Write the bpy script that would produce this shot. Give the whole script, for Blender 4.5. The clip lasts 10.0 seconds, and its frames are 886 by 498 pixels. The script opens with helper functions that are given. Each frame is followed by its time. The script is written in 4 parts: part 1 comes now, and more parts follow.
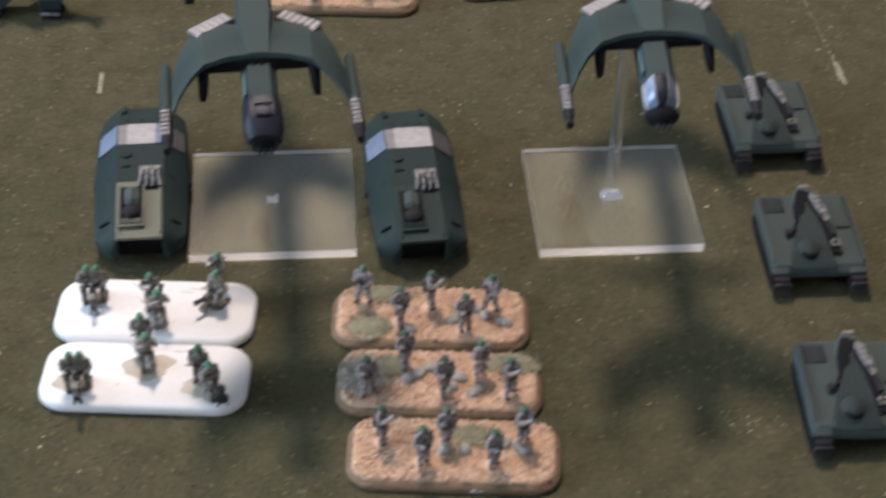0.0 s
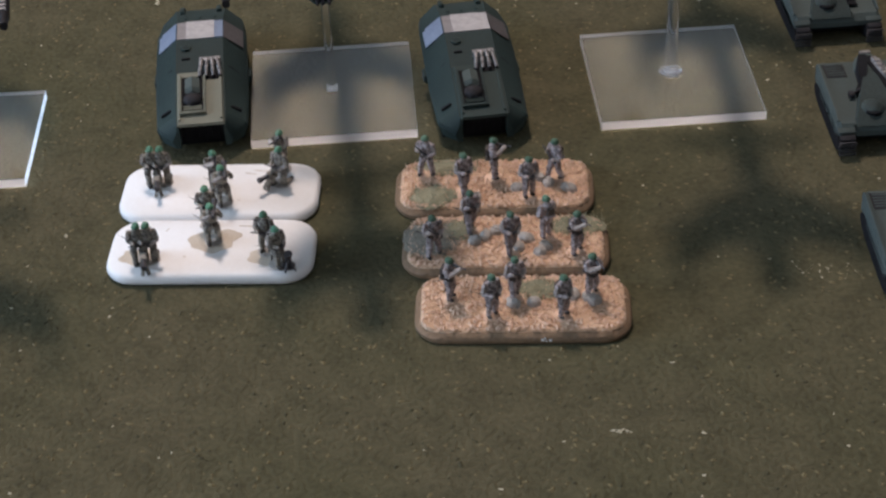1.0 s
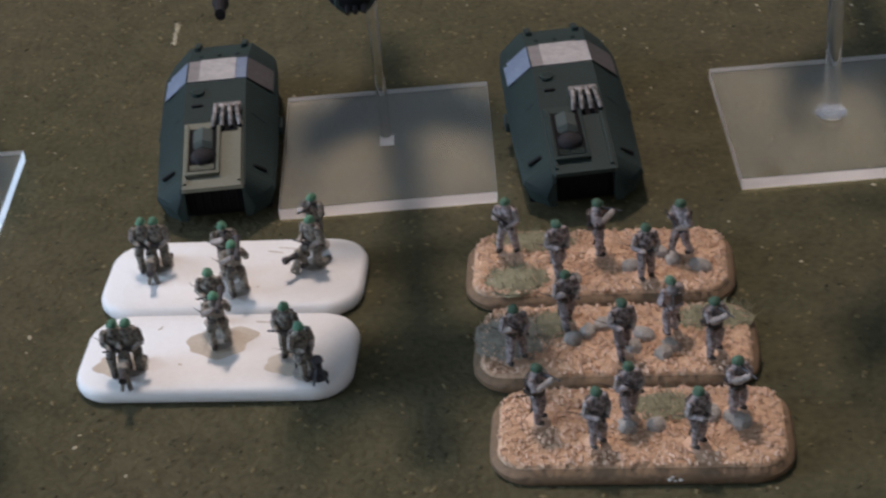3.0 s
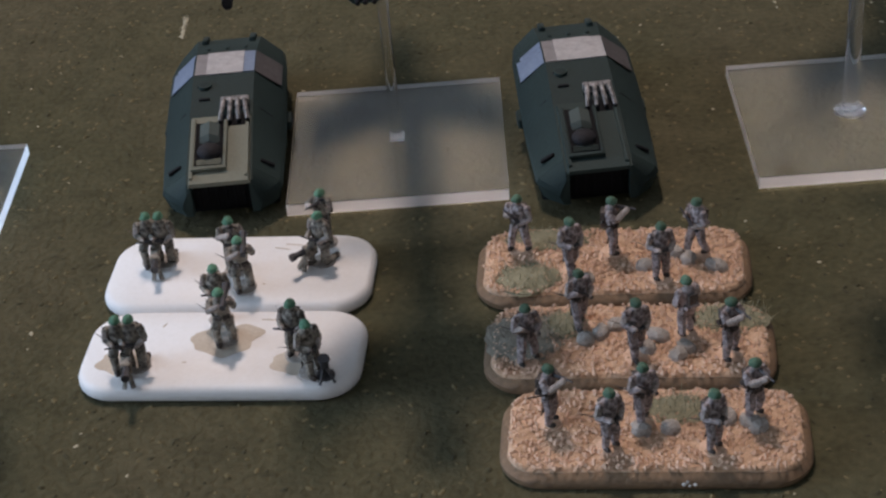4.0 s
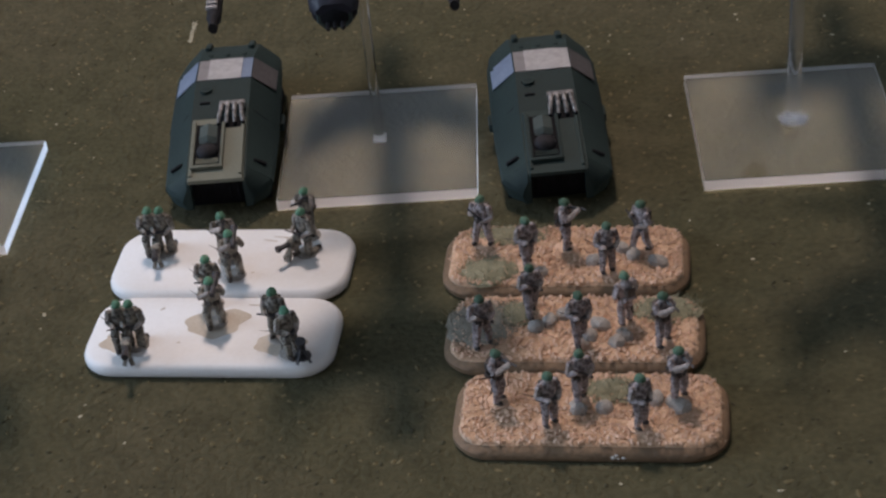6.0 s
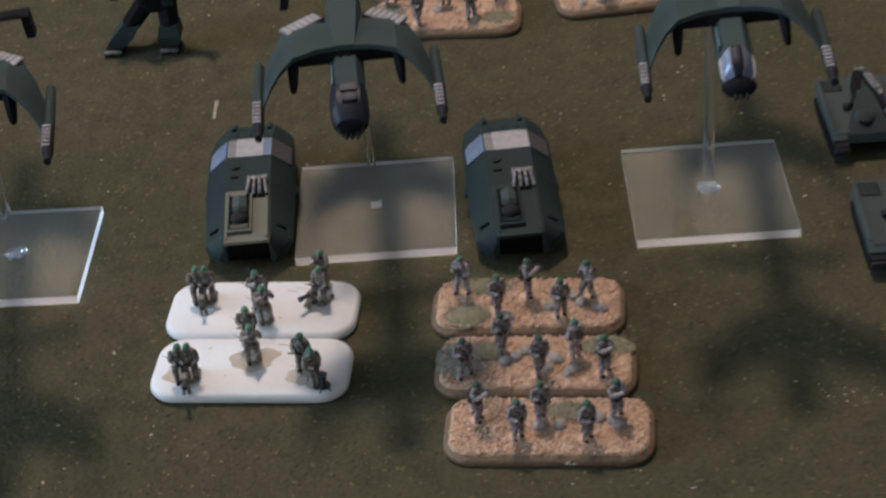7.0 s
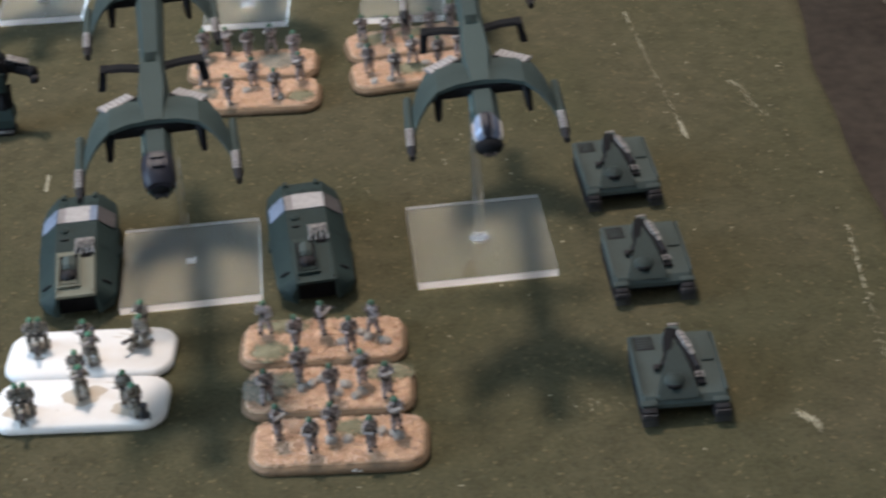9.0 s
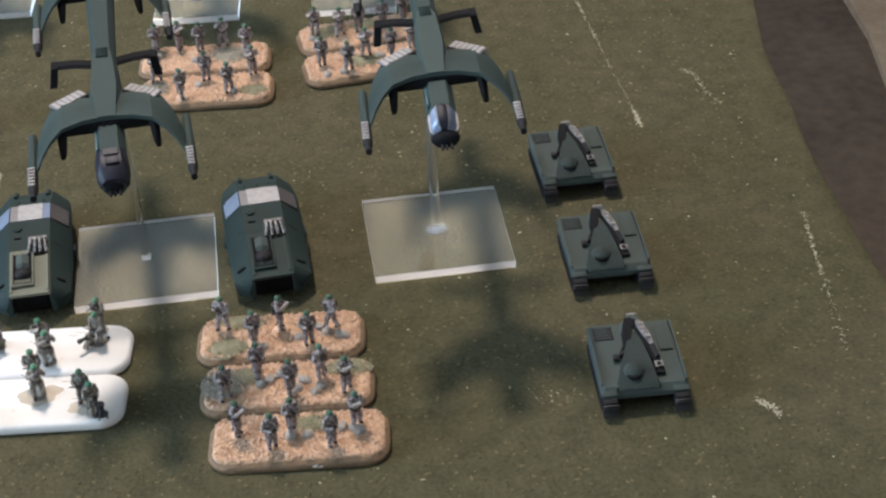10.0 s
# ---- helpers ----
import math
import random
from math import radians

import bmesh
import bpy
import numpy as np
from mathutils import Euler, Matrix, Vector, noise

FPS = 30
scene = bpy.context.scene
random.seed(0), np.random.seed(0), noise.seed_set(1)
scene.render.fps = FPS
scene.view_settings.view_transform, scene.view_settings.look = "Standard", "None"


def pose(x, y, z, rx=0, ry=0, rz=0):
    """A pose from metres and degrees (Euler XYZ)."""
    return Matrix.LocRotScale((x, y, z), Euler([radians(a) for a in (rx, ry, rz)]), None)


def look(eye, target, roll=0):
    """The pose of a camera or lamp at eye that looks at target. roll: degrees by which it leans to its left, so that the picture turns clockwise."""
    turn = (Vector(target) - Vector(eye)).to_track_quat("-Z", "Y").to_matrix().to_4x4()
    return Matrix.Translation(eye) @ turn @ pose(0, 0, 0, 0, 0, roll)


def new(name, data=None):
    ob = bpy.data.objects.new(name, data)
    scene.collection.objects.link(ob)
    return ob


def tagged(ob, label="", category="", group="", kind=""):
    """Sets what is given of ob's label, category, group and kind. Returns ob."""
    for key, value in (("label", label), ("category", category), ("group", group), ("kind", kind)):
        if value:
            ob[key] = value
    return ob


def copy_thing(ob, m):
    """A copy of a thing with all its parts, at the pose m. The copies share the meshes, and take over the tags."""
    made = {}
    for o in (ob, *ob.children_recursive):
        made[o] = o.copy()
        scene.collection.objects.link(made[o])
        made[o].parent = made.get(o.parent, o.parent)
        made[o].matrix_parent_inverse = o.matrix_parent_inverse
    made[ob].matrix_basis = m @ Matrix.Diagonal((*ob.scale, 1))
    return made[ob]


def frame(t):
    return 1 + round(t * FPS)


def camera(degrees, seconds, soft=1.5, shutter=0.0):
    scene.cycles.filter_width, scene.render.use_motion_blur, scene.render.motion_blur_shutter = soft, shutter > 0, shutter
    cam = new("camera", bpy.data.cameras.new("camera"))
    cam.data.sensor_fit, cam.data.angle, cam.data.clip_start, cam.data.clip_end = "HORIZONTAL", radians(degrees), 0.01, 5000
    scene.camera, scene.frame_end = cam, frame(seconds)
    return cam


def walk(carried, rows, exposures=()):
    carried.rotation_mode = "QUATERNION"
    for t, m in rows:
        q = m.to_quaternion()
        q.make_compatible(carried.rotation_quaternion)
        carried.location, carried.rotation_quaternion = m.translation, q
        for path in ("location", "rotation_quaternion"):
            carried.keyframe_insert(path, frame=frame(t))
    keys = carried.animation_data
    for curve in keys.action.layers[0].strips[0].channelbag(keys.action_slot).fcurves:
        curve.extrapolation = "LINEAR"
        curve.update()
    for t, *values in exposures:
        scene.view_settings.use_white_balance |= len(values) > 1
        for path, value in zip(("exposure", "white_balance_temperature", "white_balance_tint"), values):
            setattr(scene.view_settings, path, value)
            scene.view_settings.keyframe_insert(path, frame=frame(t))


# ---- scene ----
cam = camera(28.0, 10.0, soft=2.4, shutter=0.5)
PATH = [
    (0, (0.04046, -0.40621, 0.34890), (0.06033, -0.17857, 0.15451), 1.303),
    (0.1, (0.04109, -0.41195, 0.33976), (0.05716, -0.18164, 0.14819), 0.188),
    (0.2, (0.04397, -0.41982, 0.32849), (0.05707, -0.18682, 0.13997), -0.590),
    (0.3, (0.04657, -0.42672, 0.31775), (0.05712, -0.19266, 0.13039), -1.284),
    (0.4, (0.04629, -0.43126, 0.30917), (0.05702, -0.19752, 0.12142), -1.436),
    (0.5, (0.05361, -0.42598, 0.30013), (0.06004, -0.19294, 0.11131), -1.931),
    (0.7, (0.04309, -0.44032, 0.31400), (0.05310, -0.20772, 0.12480), -2.356),
    (1, (0.03718, -0.43913, 0.30700), (0.04718, -0.20477, 0.11998), -2.507),
    (1.3, (0.03319, -0.43636, 0.30012), (0.04327, -0.19937, 0.11645), -3.440),
    (1.5, (0.04417, -0.42015, 0.28639), (0.04945, -0.18292, 0.10283), -3.773),
    (2, (0.05163, -0.37678, 0.25870), (0.05348, -0.13782, 0.07733), -4.789),
    (2.3, (0.04910, -0.32758, 0.23331), (0.04908, -0.09139, 0.04834), -4.908),
    (2.5, (0.04947, -0.33423, 0.22803), (0.04700, -0.09313, 0.04953), -5.162),
    (3, (0.04689, -0.33623, 0.22763), (0.03922, -0.09189, 0.05374), -5.691),
    (3.2, (0.04521, -0.33628, 0.22745), (0.03606, -0.09114, 0.05476), -5.748),
    (4.3, (0.04811, -0.32440, 0.22131), (0.03816, -0.08064, 0.04673), -5.310),
    (4.5, (0.04964, -0.32087, 0.22294), (0.03800, -0.07816, 0.04700), -5.362),
    (5, (0.05466, -0.32060, 0.21813), (0.04028, -0.07812, 0.04208), -5.628),
    (5.2, (0.05509, -0.32350, 0.21862), (0.03977, -0.08106, 0.04258), -5.682),
    (6.3, (0.06727, -0.38134, 0.27119), (0.05009, -0.14058, 0.09304), -5.934),
    (6.5, (0.06511, -0.39637, 0.28804), (0.04947, -0.15670, 0.10828), -5.841),
    (7, (0.06125, -0.43824, 0.32940), (0.05266, -0.19785, 0.15013), -5.142),
    (7.5, (0.06300, -0.46664, 0.35639), (0.06190, -0.22276, 0.18168), -4.210),
    (8, (0.06539, -0.49149, 0.36450), (0.06815, -0.24316, 0.19620), -4.377),
    (8.5, (0.07164, -0.49983, 0.36192), (0.07625, -0.25058, 0.19503), -4.405),
    (8.7, (0.07344, -0.49908, 0.36683), (0.08090, -0.25154, 0.19752), -4.104),
    (9, (0.07991, -0.51406, 0.36586), (0.09670, -0.26677, 0.19685), -3.541),
    (9.3, (0.07892, -0.51061, 0.36833), (0.10542, -0.26696, 0.19532), -2.529),
    (9.5, (0.07890, -0.51396, 0.36405), (0.10524, -0.26895, 0.19295), -3.007),
    (10, (0.07814, -0.51145, 0.36531), (0.10290, -0.26602, 0.19457), -3.314),
]
walk(cam, [(t, look(eye, target, roll)) for t, eye, target, roll in PATH], exposures=[(0.0, 0.08, 6450, 12), (0.6, -0.18, 6450, 13), (2.3, -0.39, 6450, 14), (3.0, -0.52, 6470, 14), (4.5, -0.64, 6480, 15), (6.5, -0.69, 6480, 15), (7.2, -0.54, 6480, 12), (8.0, -0.21, 6450, 12), (9.0, 0.05, 6420, 8), (10.0, 0.20, 6420, 7)])

# ---- light ----
CM = 0.01
world = bpy.data.worlds.new("world")
scene.world = world
world.use_nodes = True
wn = world.node_tree.nodes
sky = wn.new("ShaderNodeTexSky")
sky.sky_type, sky.sun_disc = "NISHITA", False
sky.sun_elevation, sky.sun_rotation = radians(35), radians(250)
wn["Background"].inputs["Strength"].default_value = 0.10
world.node_tree.links.new(sky.outputs["Color"], wn["Background"].inputs["Color"])


def area_lamp(name, eye, target, size, power, colour, shape="DISK", size_y=None):
    data = bpy.data.lights.new(name, "AREA")
    data.shape, data.size, data.energy, data.color = shape, size, power, colour
    if size_y:
        data.size_y = size_y
    ob = new(name, data)
    ob.matrix_world = look(eye, target)
    return ob


# the ceiling lamp over the far side of the table, and daylight through the window
area_lamp("ceiling_lamp_light", (-0.10, 0.62, 1.36), (0.06, 0.0, 0.0), 0.17, 19, (1.0, 0.835, 0.74))
area_lamp("window_light", (-2.38, -0.1, 0.75), (0.0, 0.1, 0.2), 1.5, 72, (0.56, 0.76, 1.0), "RECTANGLE", 1.2)


# ---- materials ----
def material(name, base, rough=0.6, metal=0.0, second=None, scale=300.0, mix=0.5, bump=0.2, fine=None, edge=None, spec=0.5, objvar=0.0, tint=None, soft=0.3, lean=0.0):
    """Two-scale noise between two colours, fine grain in the relief, pale worn edges where asked."""
    mt = bpy.data.materials.new(name)
    mt.use_nodes = True
    n, l = mt.node_tree.nodes, mt.node_tree.links
    b = n["Principled BSDF"]
    b.inputs["Roughness"].default_value, b.inputs["Metallic"].default_value = rough, metal
    b.inputs["Specular IOR Level"].default_value = spec
    co = n.new("ShaderNodeTexCoord")
    big = n.new("ShaderNodeTexNoise")
    big.inputs["Scale"].default_value, big.inputs["Detail"].default_value = scale, 5
    small = n.new("ShaderNodeTexNoise")
    small.inputs["Scale"].default_value, small.inputs["Detail"].default_value = fine or scale * 6, 3
    for t in (big, small):
        l.new(co.outputs["Object"], t.inputs["Vector"])
    add = n.new("ShaderNodeMath")
    add.operation = "ADD"
    l.new(big.outputs["Fac"], add.inputs[0])
    l.new(small.outputs["Fac"], add.inputs[1])
    ramp = n.new("ShaderNodeMapRange")
    ramp.inputs["From Min"].default_value, ramp.inputs["From Max"].default_value = 1 - soft - lean, 1 + soft - lean
    l.new(add.outputs[0], ramp.inputs["Value"])
    col = n.new("ShaderNodeMix")
    col.data_type = "RGBA"
    second = second or tuple(c * 0.65 for c in base)
    col.inputs["A"].default_value, col.inputs["B"].default_value = (*base, 1), (*[a + (c - a) * mix * 2 if mix < 0.5 else c for a, c in zip(base, second)], 1)
    l.new(ramp.outputs["Result"], col.inputs["Factor"])
    out = col.outputs["Result"]
    if tint:
        wide = n.new("ShaderNodeTexNoise")
        wide.inputs["Scale"].default_value, wide.inputs["Detail"].default_value = tint[1], 4
        l.new(co.outputs["Object"], wide.inputs["Vector"])
        wr = n.new("ShaderNodeMapRange")
        wr.inputs["From Min"].default_value, wr.inputs["From Max"].default_value = 0.38, 0.62
        wr.inputs["To Max"].default_value = tint[2]
        l.new(wide.outputs["Fac"], wr.inputs["Value"])
        tm = n.new("ShaderNodeMix")
        tm.data_type, tm.blend_type = "RGBA", "MULTIPLY"
        tm.inputs["B"].default_value = (*tint[0], 1)
        l.new(wr.outputs["Result"], tm.inputs["Factor"])
        l.new(out, tm.inputs["A"])
        out = tm.outputs["Result"]
    if edge:
        geo = n.new("ShaderNodeNewGeometry")
        er = n.new("ShaderNodeMapRange")
        er.inputs["From Min"].default_value, er.inputs["From Max"].default_value = 0.52, 0.60
        er.inputs["To Max"].default_value = 0.6
        l.new(geo.outputs["Pointiness"], er.inputs["Value"])
        em = n.new("ShaderNodeMix")
        em.data_type = "RGBA"
        em.inputs["B"].default_value = (*edge, 1)
        l.new(er.outputs["Result"], em.inputs["Factor"])
        l.new(out, em.inputs["A"])
        out = em.outputs["Result"]
    if objvar:
        info = n.new("ShaderNodeObjectInfo")
        hv = n.new("ShaderNodeHueSaturation")
        vr = n.new("ShaderNodeMapRange")
        vr.inputs["To Min"].default_value, vr.inputs["To Max"].default_value = 1 - objvar, 1 + objvar
        l.new(info.outputs["Random"], vr.inputs["Value"])
        l.new(vr.outputs["Result"], hv.inputs["Value"])
        l.new(out, hv.inputs["Color"])
        out = hv.outputs["Color"]
    l.new(out, b.inputs["Base Color"])
    if bump:
        bp = n.new("ShaderNodeBump")
        bp.inputs["Strength"].default_value, bp.inputs["Distance"].default_value = bump, 0.0006
        l.new(small.outputs["Fac"], bp.inputs["Height"])
        l.new(bp.outputs["Normal"], b.inputs["Normal"])
    return mt


M = {}
M["cloth"] = material("green_felt_cloth", (0.110, 0.0975, 0.0575), 0.95, 0, (0.0615, 0.0553, 0.0322), 110, 1, 1.0, fine=620, spec=0.1, tint=((0.82, 0.88, 0.80), 13, 0.7), soft=0.36)
M["fleck_pale"] = material("pale_flock", (0.52, 0.48, 0.36), 0.9, 0, (0.32, 0.29, 0.20), 600, 1, 0.2, spec=0.2)
M["fleck_ochre"] = material("ochre_flock", (0.17, 0.14, 0.075), 0.9, 0, (0.12, 0.105, 0.055), 600, 1, 0.2, spec=0.2)
M["fleck_dark"] = material("dark_flock", (0.065, 0.06, 0.033), 0.9, 0, (0.05, 0.046, 0.027), 600, 1, 0.2, spec=0.2)
M["paint"] = material("dark_teal_green_paint", (0.0105, 0.022, 0.0215), 0.66, 0, (0.006, 0.013, 0.013), 120, 1, 0.25, fine=1500, edge=(0.04, 0.06, 0.055), objvar=0.08, spec=0.18)
M["paint_ship"] = material("grey_green_paint", (0.0225, 0.037, 0.035), 0.7, 0, (0.014, 0.025, 0.025), 110, 1, 0.25, fine=1500, edge=(0.07, 0.095, 0.088), objvar=0.08, spec=0.2)
M["paint_tank"] = material("slate_green_paint", (0.036, 0.049, 0.045), 0.72, 0, (0.022, 0.032, 0.031), 140, 1, 0.3, fine=1500, edge=(0.085, 0.105, 0.098), objvar=0.06, spec=0.22)
M["paint_light"] = material("drybrushed_grey_green_paint", (0.082, 0.088, 0.065), 0.65, 0, (0.030, 0.041, 0.035), 130, 1, 0.3, fine=1300, edge=(0.24, 0.24, 0.18), spec=0.3, soft=0.22)
# black parts, and the deep shade of recesses and undersides as colour
M["paint_black"] = material("black_paint_and_shade", (0.009, 0.0095, 0.011), 0.8, 0, (0.015, 0.015, 0.017), 200, 1, 0.2, spec=0.1)
# hull green brightened towards blue, daylight from the left put into colour
M["paint_teal"] = material("daylit_teal_green", (0.05, 0.13, 0.15), 0.5, 0, (0.035, 0.09, 0.11), 150, 1, 0.2)
M["silver"] = material("silver_paint", (0.32, 0.30, 0.29), 0.5, 0.3, (0.09, 0.083, 0.08), 500, 1, 0.3, soft=0.22)
M["silver_dull"] = material("dull_silver_paint", (0.34, 0.32, 0.31), 0.45, 0.25, (0.075, 0.07, 0.068), 650, 1, 0.3, soft=0.18)
M["gun"] = material("dark_gunmetal_paint", (0.06, 0.056, 0.06), 0.5, 0.15, (0.03, 0.03, 0.034), 500, 1, 0.3)
M["gun_dark"] = material("black_gun_paint", (0.017, 0.016, 0.018), 0.7, 0.0, (0.032, 0.030, 0.032), 500, 1, 0.3, spec=0.15)
M["glass_band"] = material("silver_window_paint", (0.46, 0.44, 0.435), 0.45, 0.1, (0.32, 0.30, 0.30), 140, 1, 0.12, fine=900, spec=0.3)
M["glass_band_grey"] = material("grey_window_paint", (0.27, 0.25, 0.25), 0.4, 0.15, (0.19, 0.175, 0.175), 140, 1, 0.12, fine=900)
# blue and dark copies of the window silver: daylit and shaded sides
M["glass_band_blue"] = material("daylit_blue_window", (0.20, 0.245, 0.33), 0.45, 0.1, (0.14, 0.175, 0.25), 140, 1, 0.12, fine=900, spec=0.25)
M["glass_band_dark"] = material("shaded_grey_window", (0.105, 0.095, 0.096), 0.5, 0.1, (0.07, 0.062, 0.063), 140, 1, 0.12, fine=900, spec=0.2)
# pale blue highlight of the canopy's left pane, held in colour
M["canopy_pale"] = material("pale_blue_canopy_highlight", (0.36, 0.43, 0.58), 0.3, 0.15, (0.16, 0.19, 0.28), 260, 1, 0.05, soft=0.2)
M["canopy"] = material("blue_black_canopy", (0.012, 0.013, 0.022), 0.5, 0, (0.018, 0.018, 0.030), 300, 1, 0.1, spec=0.3)
M["canopy_bright"] = material("polished_canopy", (0.40, 0.44, 0.58), 0.2, 0.6, (0.22, 0.25, 0.36), 250, 1, 0.0)
M["canopy_side"] = material("grey_blue_window_paint", (0.16, 0.19, 0.28), 0.3, 0.15, (0.09, 0.11, 0.17), 250, 1, 0.05)
M["white_plastic"] = material("white_primer", (0.87, 0.85, 0.835), 0.5, 0, (0.82, 0.795, 0.77), 45, 1, 0.1, fine=1200)
M["stain"] = material("brown_glue_stain", (0.50, 0.42, 0.33), 0.6, 0, (0.60, 0.53, 0.44), 250, 1, 0.1)
M["sand"] = material("ochre_sand", (0.72, 0.49, 0.335), 0.9, 0, (0.45, 0.285, 0.18), 260, 1, 1.0, fine=1300, spec=0.2)
M["grain"] = material("sand_grain", (0.84, 0.60, 0.445), 0.9, 0, (0.60, 0.39, 0.265), 500, 1, 0.3, spec=0.2)
M["base_side"] = material("brown_painted_rim", (0.25, 0.155, 0.085), 0.7, 0, (0.15, 0.095, 0.055), 90, 1, 0.5, fine=900)
M["rock"] = material("grey_stone", (0.50, 0.455, 0.41), 0.85, 0, (0.29, 0.26, 0.23), 400, 1, 0.6)
M["grass"] = material("static_grass", (0.34, 0.32, 0.22), 0.9, 0, (0.22, 0.21, 0.135), 300, 1, 0.1, spec=0.2)
M["grass_grey"] = material("grey_green_flock", (0.37, 0.335, 0.275), 0.9, 0, (0.22, 0.20, 0.16), 300, 1, 0.1, spec=0.2)
M["uniform"] = material("grey_lilac_uniform", (0.47, 0.41, 0.405), 0.8, 0, (0.105, 0.082, 0.078), 520, 1, 0.8, fine=1500, objvar=0.2, soft=0.20, lean=-0.05, spec=0.2)
M["uniform_brown"] = material("brown_grey_uniform", (0.36, 0.325, 0.275), 0.8, 0, (0.072, 0.060, 0.050), 520, 1, 0.8, fine=1500, objvar=0.2, soft=0.20, lean=-0.05, spec=0.2)
M["webbing"] = material("dark_brown_webbing", (0.13, 0.105, 0.09), 0.8, 0, (0.03, 0.024, 0.020), 700, 1, 0.6, fine=1800, objvar=0.2)
M["helmet_dull"] = material("dull_green_helmet", (0.098, 0.180, 0.118), 0.7, 0, (0.042, 0.078, 0.052), 700, 1, 0.4, spec=0.25, objvar=0.3)
M["helmet"] = material("green_helmet", (0.15, 0.32, 0.205), 0.7, 0, (0.06, 0.15, 0.092), 600, 1, 0.4, spec=0.25, objvar=0.2)
M["skin"] = material("pale_highlight", (0.50, 0.44, 0.40), 0.75, 0, (0.22, 0.18, 0.16), 600, 1, 0.4, spec=0.2, soft=0.2)
M["weapon"] = material("black_weapon", (0.035, 0.033, 0.036), 0.5, 0.2, (0.07, 0.065, 0.07), 600, 1, 0.3)
M["floor"] = material("brown_carpet", (0.125, 0.094, 0.070), 0.95, 0, (0.075, 0.055, 0.043), 9, 1, 0.6, fine=60, spec=0.1)
M["rug"] = material("tan_floor_area", (0.34, 0.26, 0.18), 0.95, 0, (0.24, 0.17, 0.12), 8, 1, 0.6, fine=60, spec=0.1)
M["wall"] = material("cream_wall_paint", (0.78, 0.75, 0.71), 0.85, 0, (0.73, 0.70, 0.66), 3, 1, 0.1, fine=120)
M["ceiling"] = material("white_ceiling_paint", (0.83, 0.82, 0.80), 0.9, 0, (0.80, 0.79, 0.77), 3, 1, 0.1, fine=90)
M["wood"] = material("varnished_wood", (0.22, 0.12, 0.06), 0.4, 0, (0.14, 0.07, 0.035), 14, 1, 0.2, fine=200)
M["frame_white"] = material("white_gloss_paint", (0.78, 0.77, 0.74), 0.35, 0, (0.74, 0.73, 0.70), 10, 1, 0.05)


def clear_acrylic(name, haze, rough, through_light=False, coat=0.0):
    """Clear cast acrylic, lightly scuffed: glass with a little scattered light."""
    mt = bpy.data.materials.new(name)
    mt.use_nodes = True
    n, l = mt.node_tree.nodes, mt.node_tree.links
    b = n["Principled BSDF"]
    b.inputs["Base Color"].default_value = (0.93, 0.94, 0.94, 1)
    b.inputs["Transmission Weight"].default_value, b.inputs["IOR"].default_value = 1.0, 1.49
    b.inputs["Coat Weight"].default_value, b.inputs["Coat Roughness"].default_value, b.inputs["Coat IOR"].default_value = coat, 0.08, 1.6
    co, nz = n.new("ShaderNodeTexCoord"), n.new("ShaderNodeTexNoise")
    st = n.new("ShaderNodeMapping")
    st.inputs["Scale"].default_value = (0.25, 3.0, 1.0)
    nz.inputs["Scale"].default_value, nz.inputs["Detail"].default_value = 120, 4
    l.new(co.outputs["Object"], st.inputs["Vector"])
    l.new(st.outputs["Vector"], nz.inputs["Vector"])
    rr = n.new("ShaderNodeMapRange")
    rr.inputs["To Min"].default_value, rr.inputs["To Max"].default_value = rough * 0.4, rough * 1.6
    l.new(nz.outputs["Fac"], rr.inputs["Value"])
    l.new(rr.outputs["Result"], b.inputs["Roughness"])
    d = n.new("ShaderNodeBsdfTranslucent" if through_light else "ShaderNodeBsdfDiffuse")
    # blue-grey scatter: scuffs, plus the room's grey reflection painted in
    d.inputs["Color"].default_value = (0.90, 0.90, 0.90, 1) if through_light else (0.60, 0.62, 0.68, 1)
    hr = n.new("ShaderNodeMapRange")
    hr.inputs["From Min"].default_value, hr.inputs["From Max"].default_value = 0.3, 0.7
    hr.inputs["To Min"].default_value, hr.inputs["To Max"].default_value = haze * 0.6, haze * 1.5
    l.new(nz.outputs["Fac"], hr.inputs["Value"])
    mx = n.new("ShaderNodeMixShader")
    l.new(hr.outputs["Result"], mx.inputs["Fac"])
    l.new(b.outputs["BSDF"], mx.inputs[1])
    l.new(d.outputs["BSDF"], mx.inputs[2])
    l.new(mx.outputs["Shader"], n["Material Output"].inputs["Surface"])
    return mt


M["acrylic"] = clear_acrylic("clear_acrylic", 0.02, 0.06, coat=0.12)
M["acrylic_edge"] = clear_acrylic("sawn_acrylic_edge", 0.60, 0.5, True)
M["acrylic_foot"] = clear_acrylic("frosted_acrylic_foot", 0.14, 0.3, True)
M["acrylic_thin_rod"] = clear_acrylic("thin_clear_acrylic_rod", 0.006, 0.03)
M["acrylic_rod"] = clear_acrylic("clear_acrylic_rod", 0.05, 0.05)


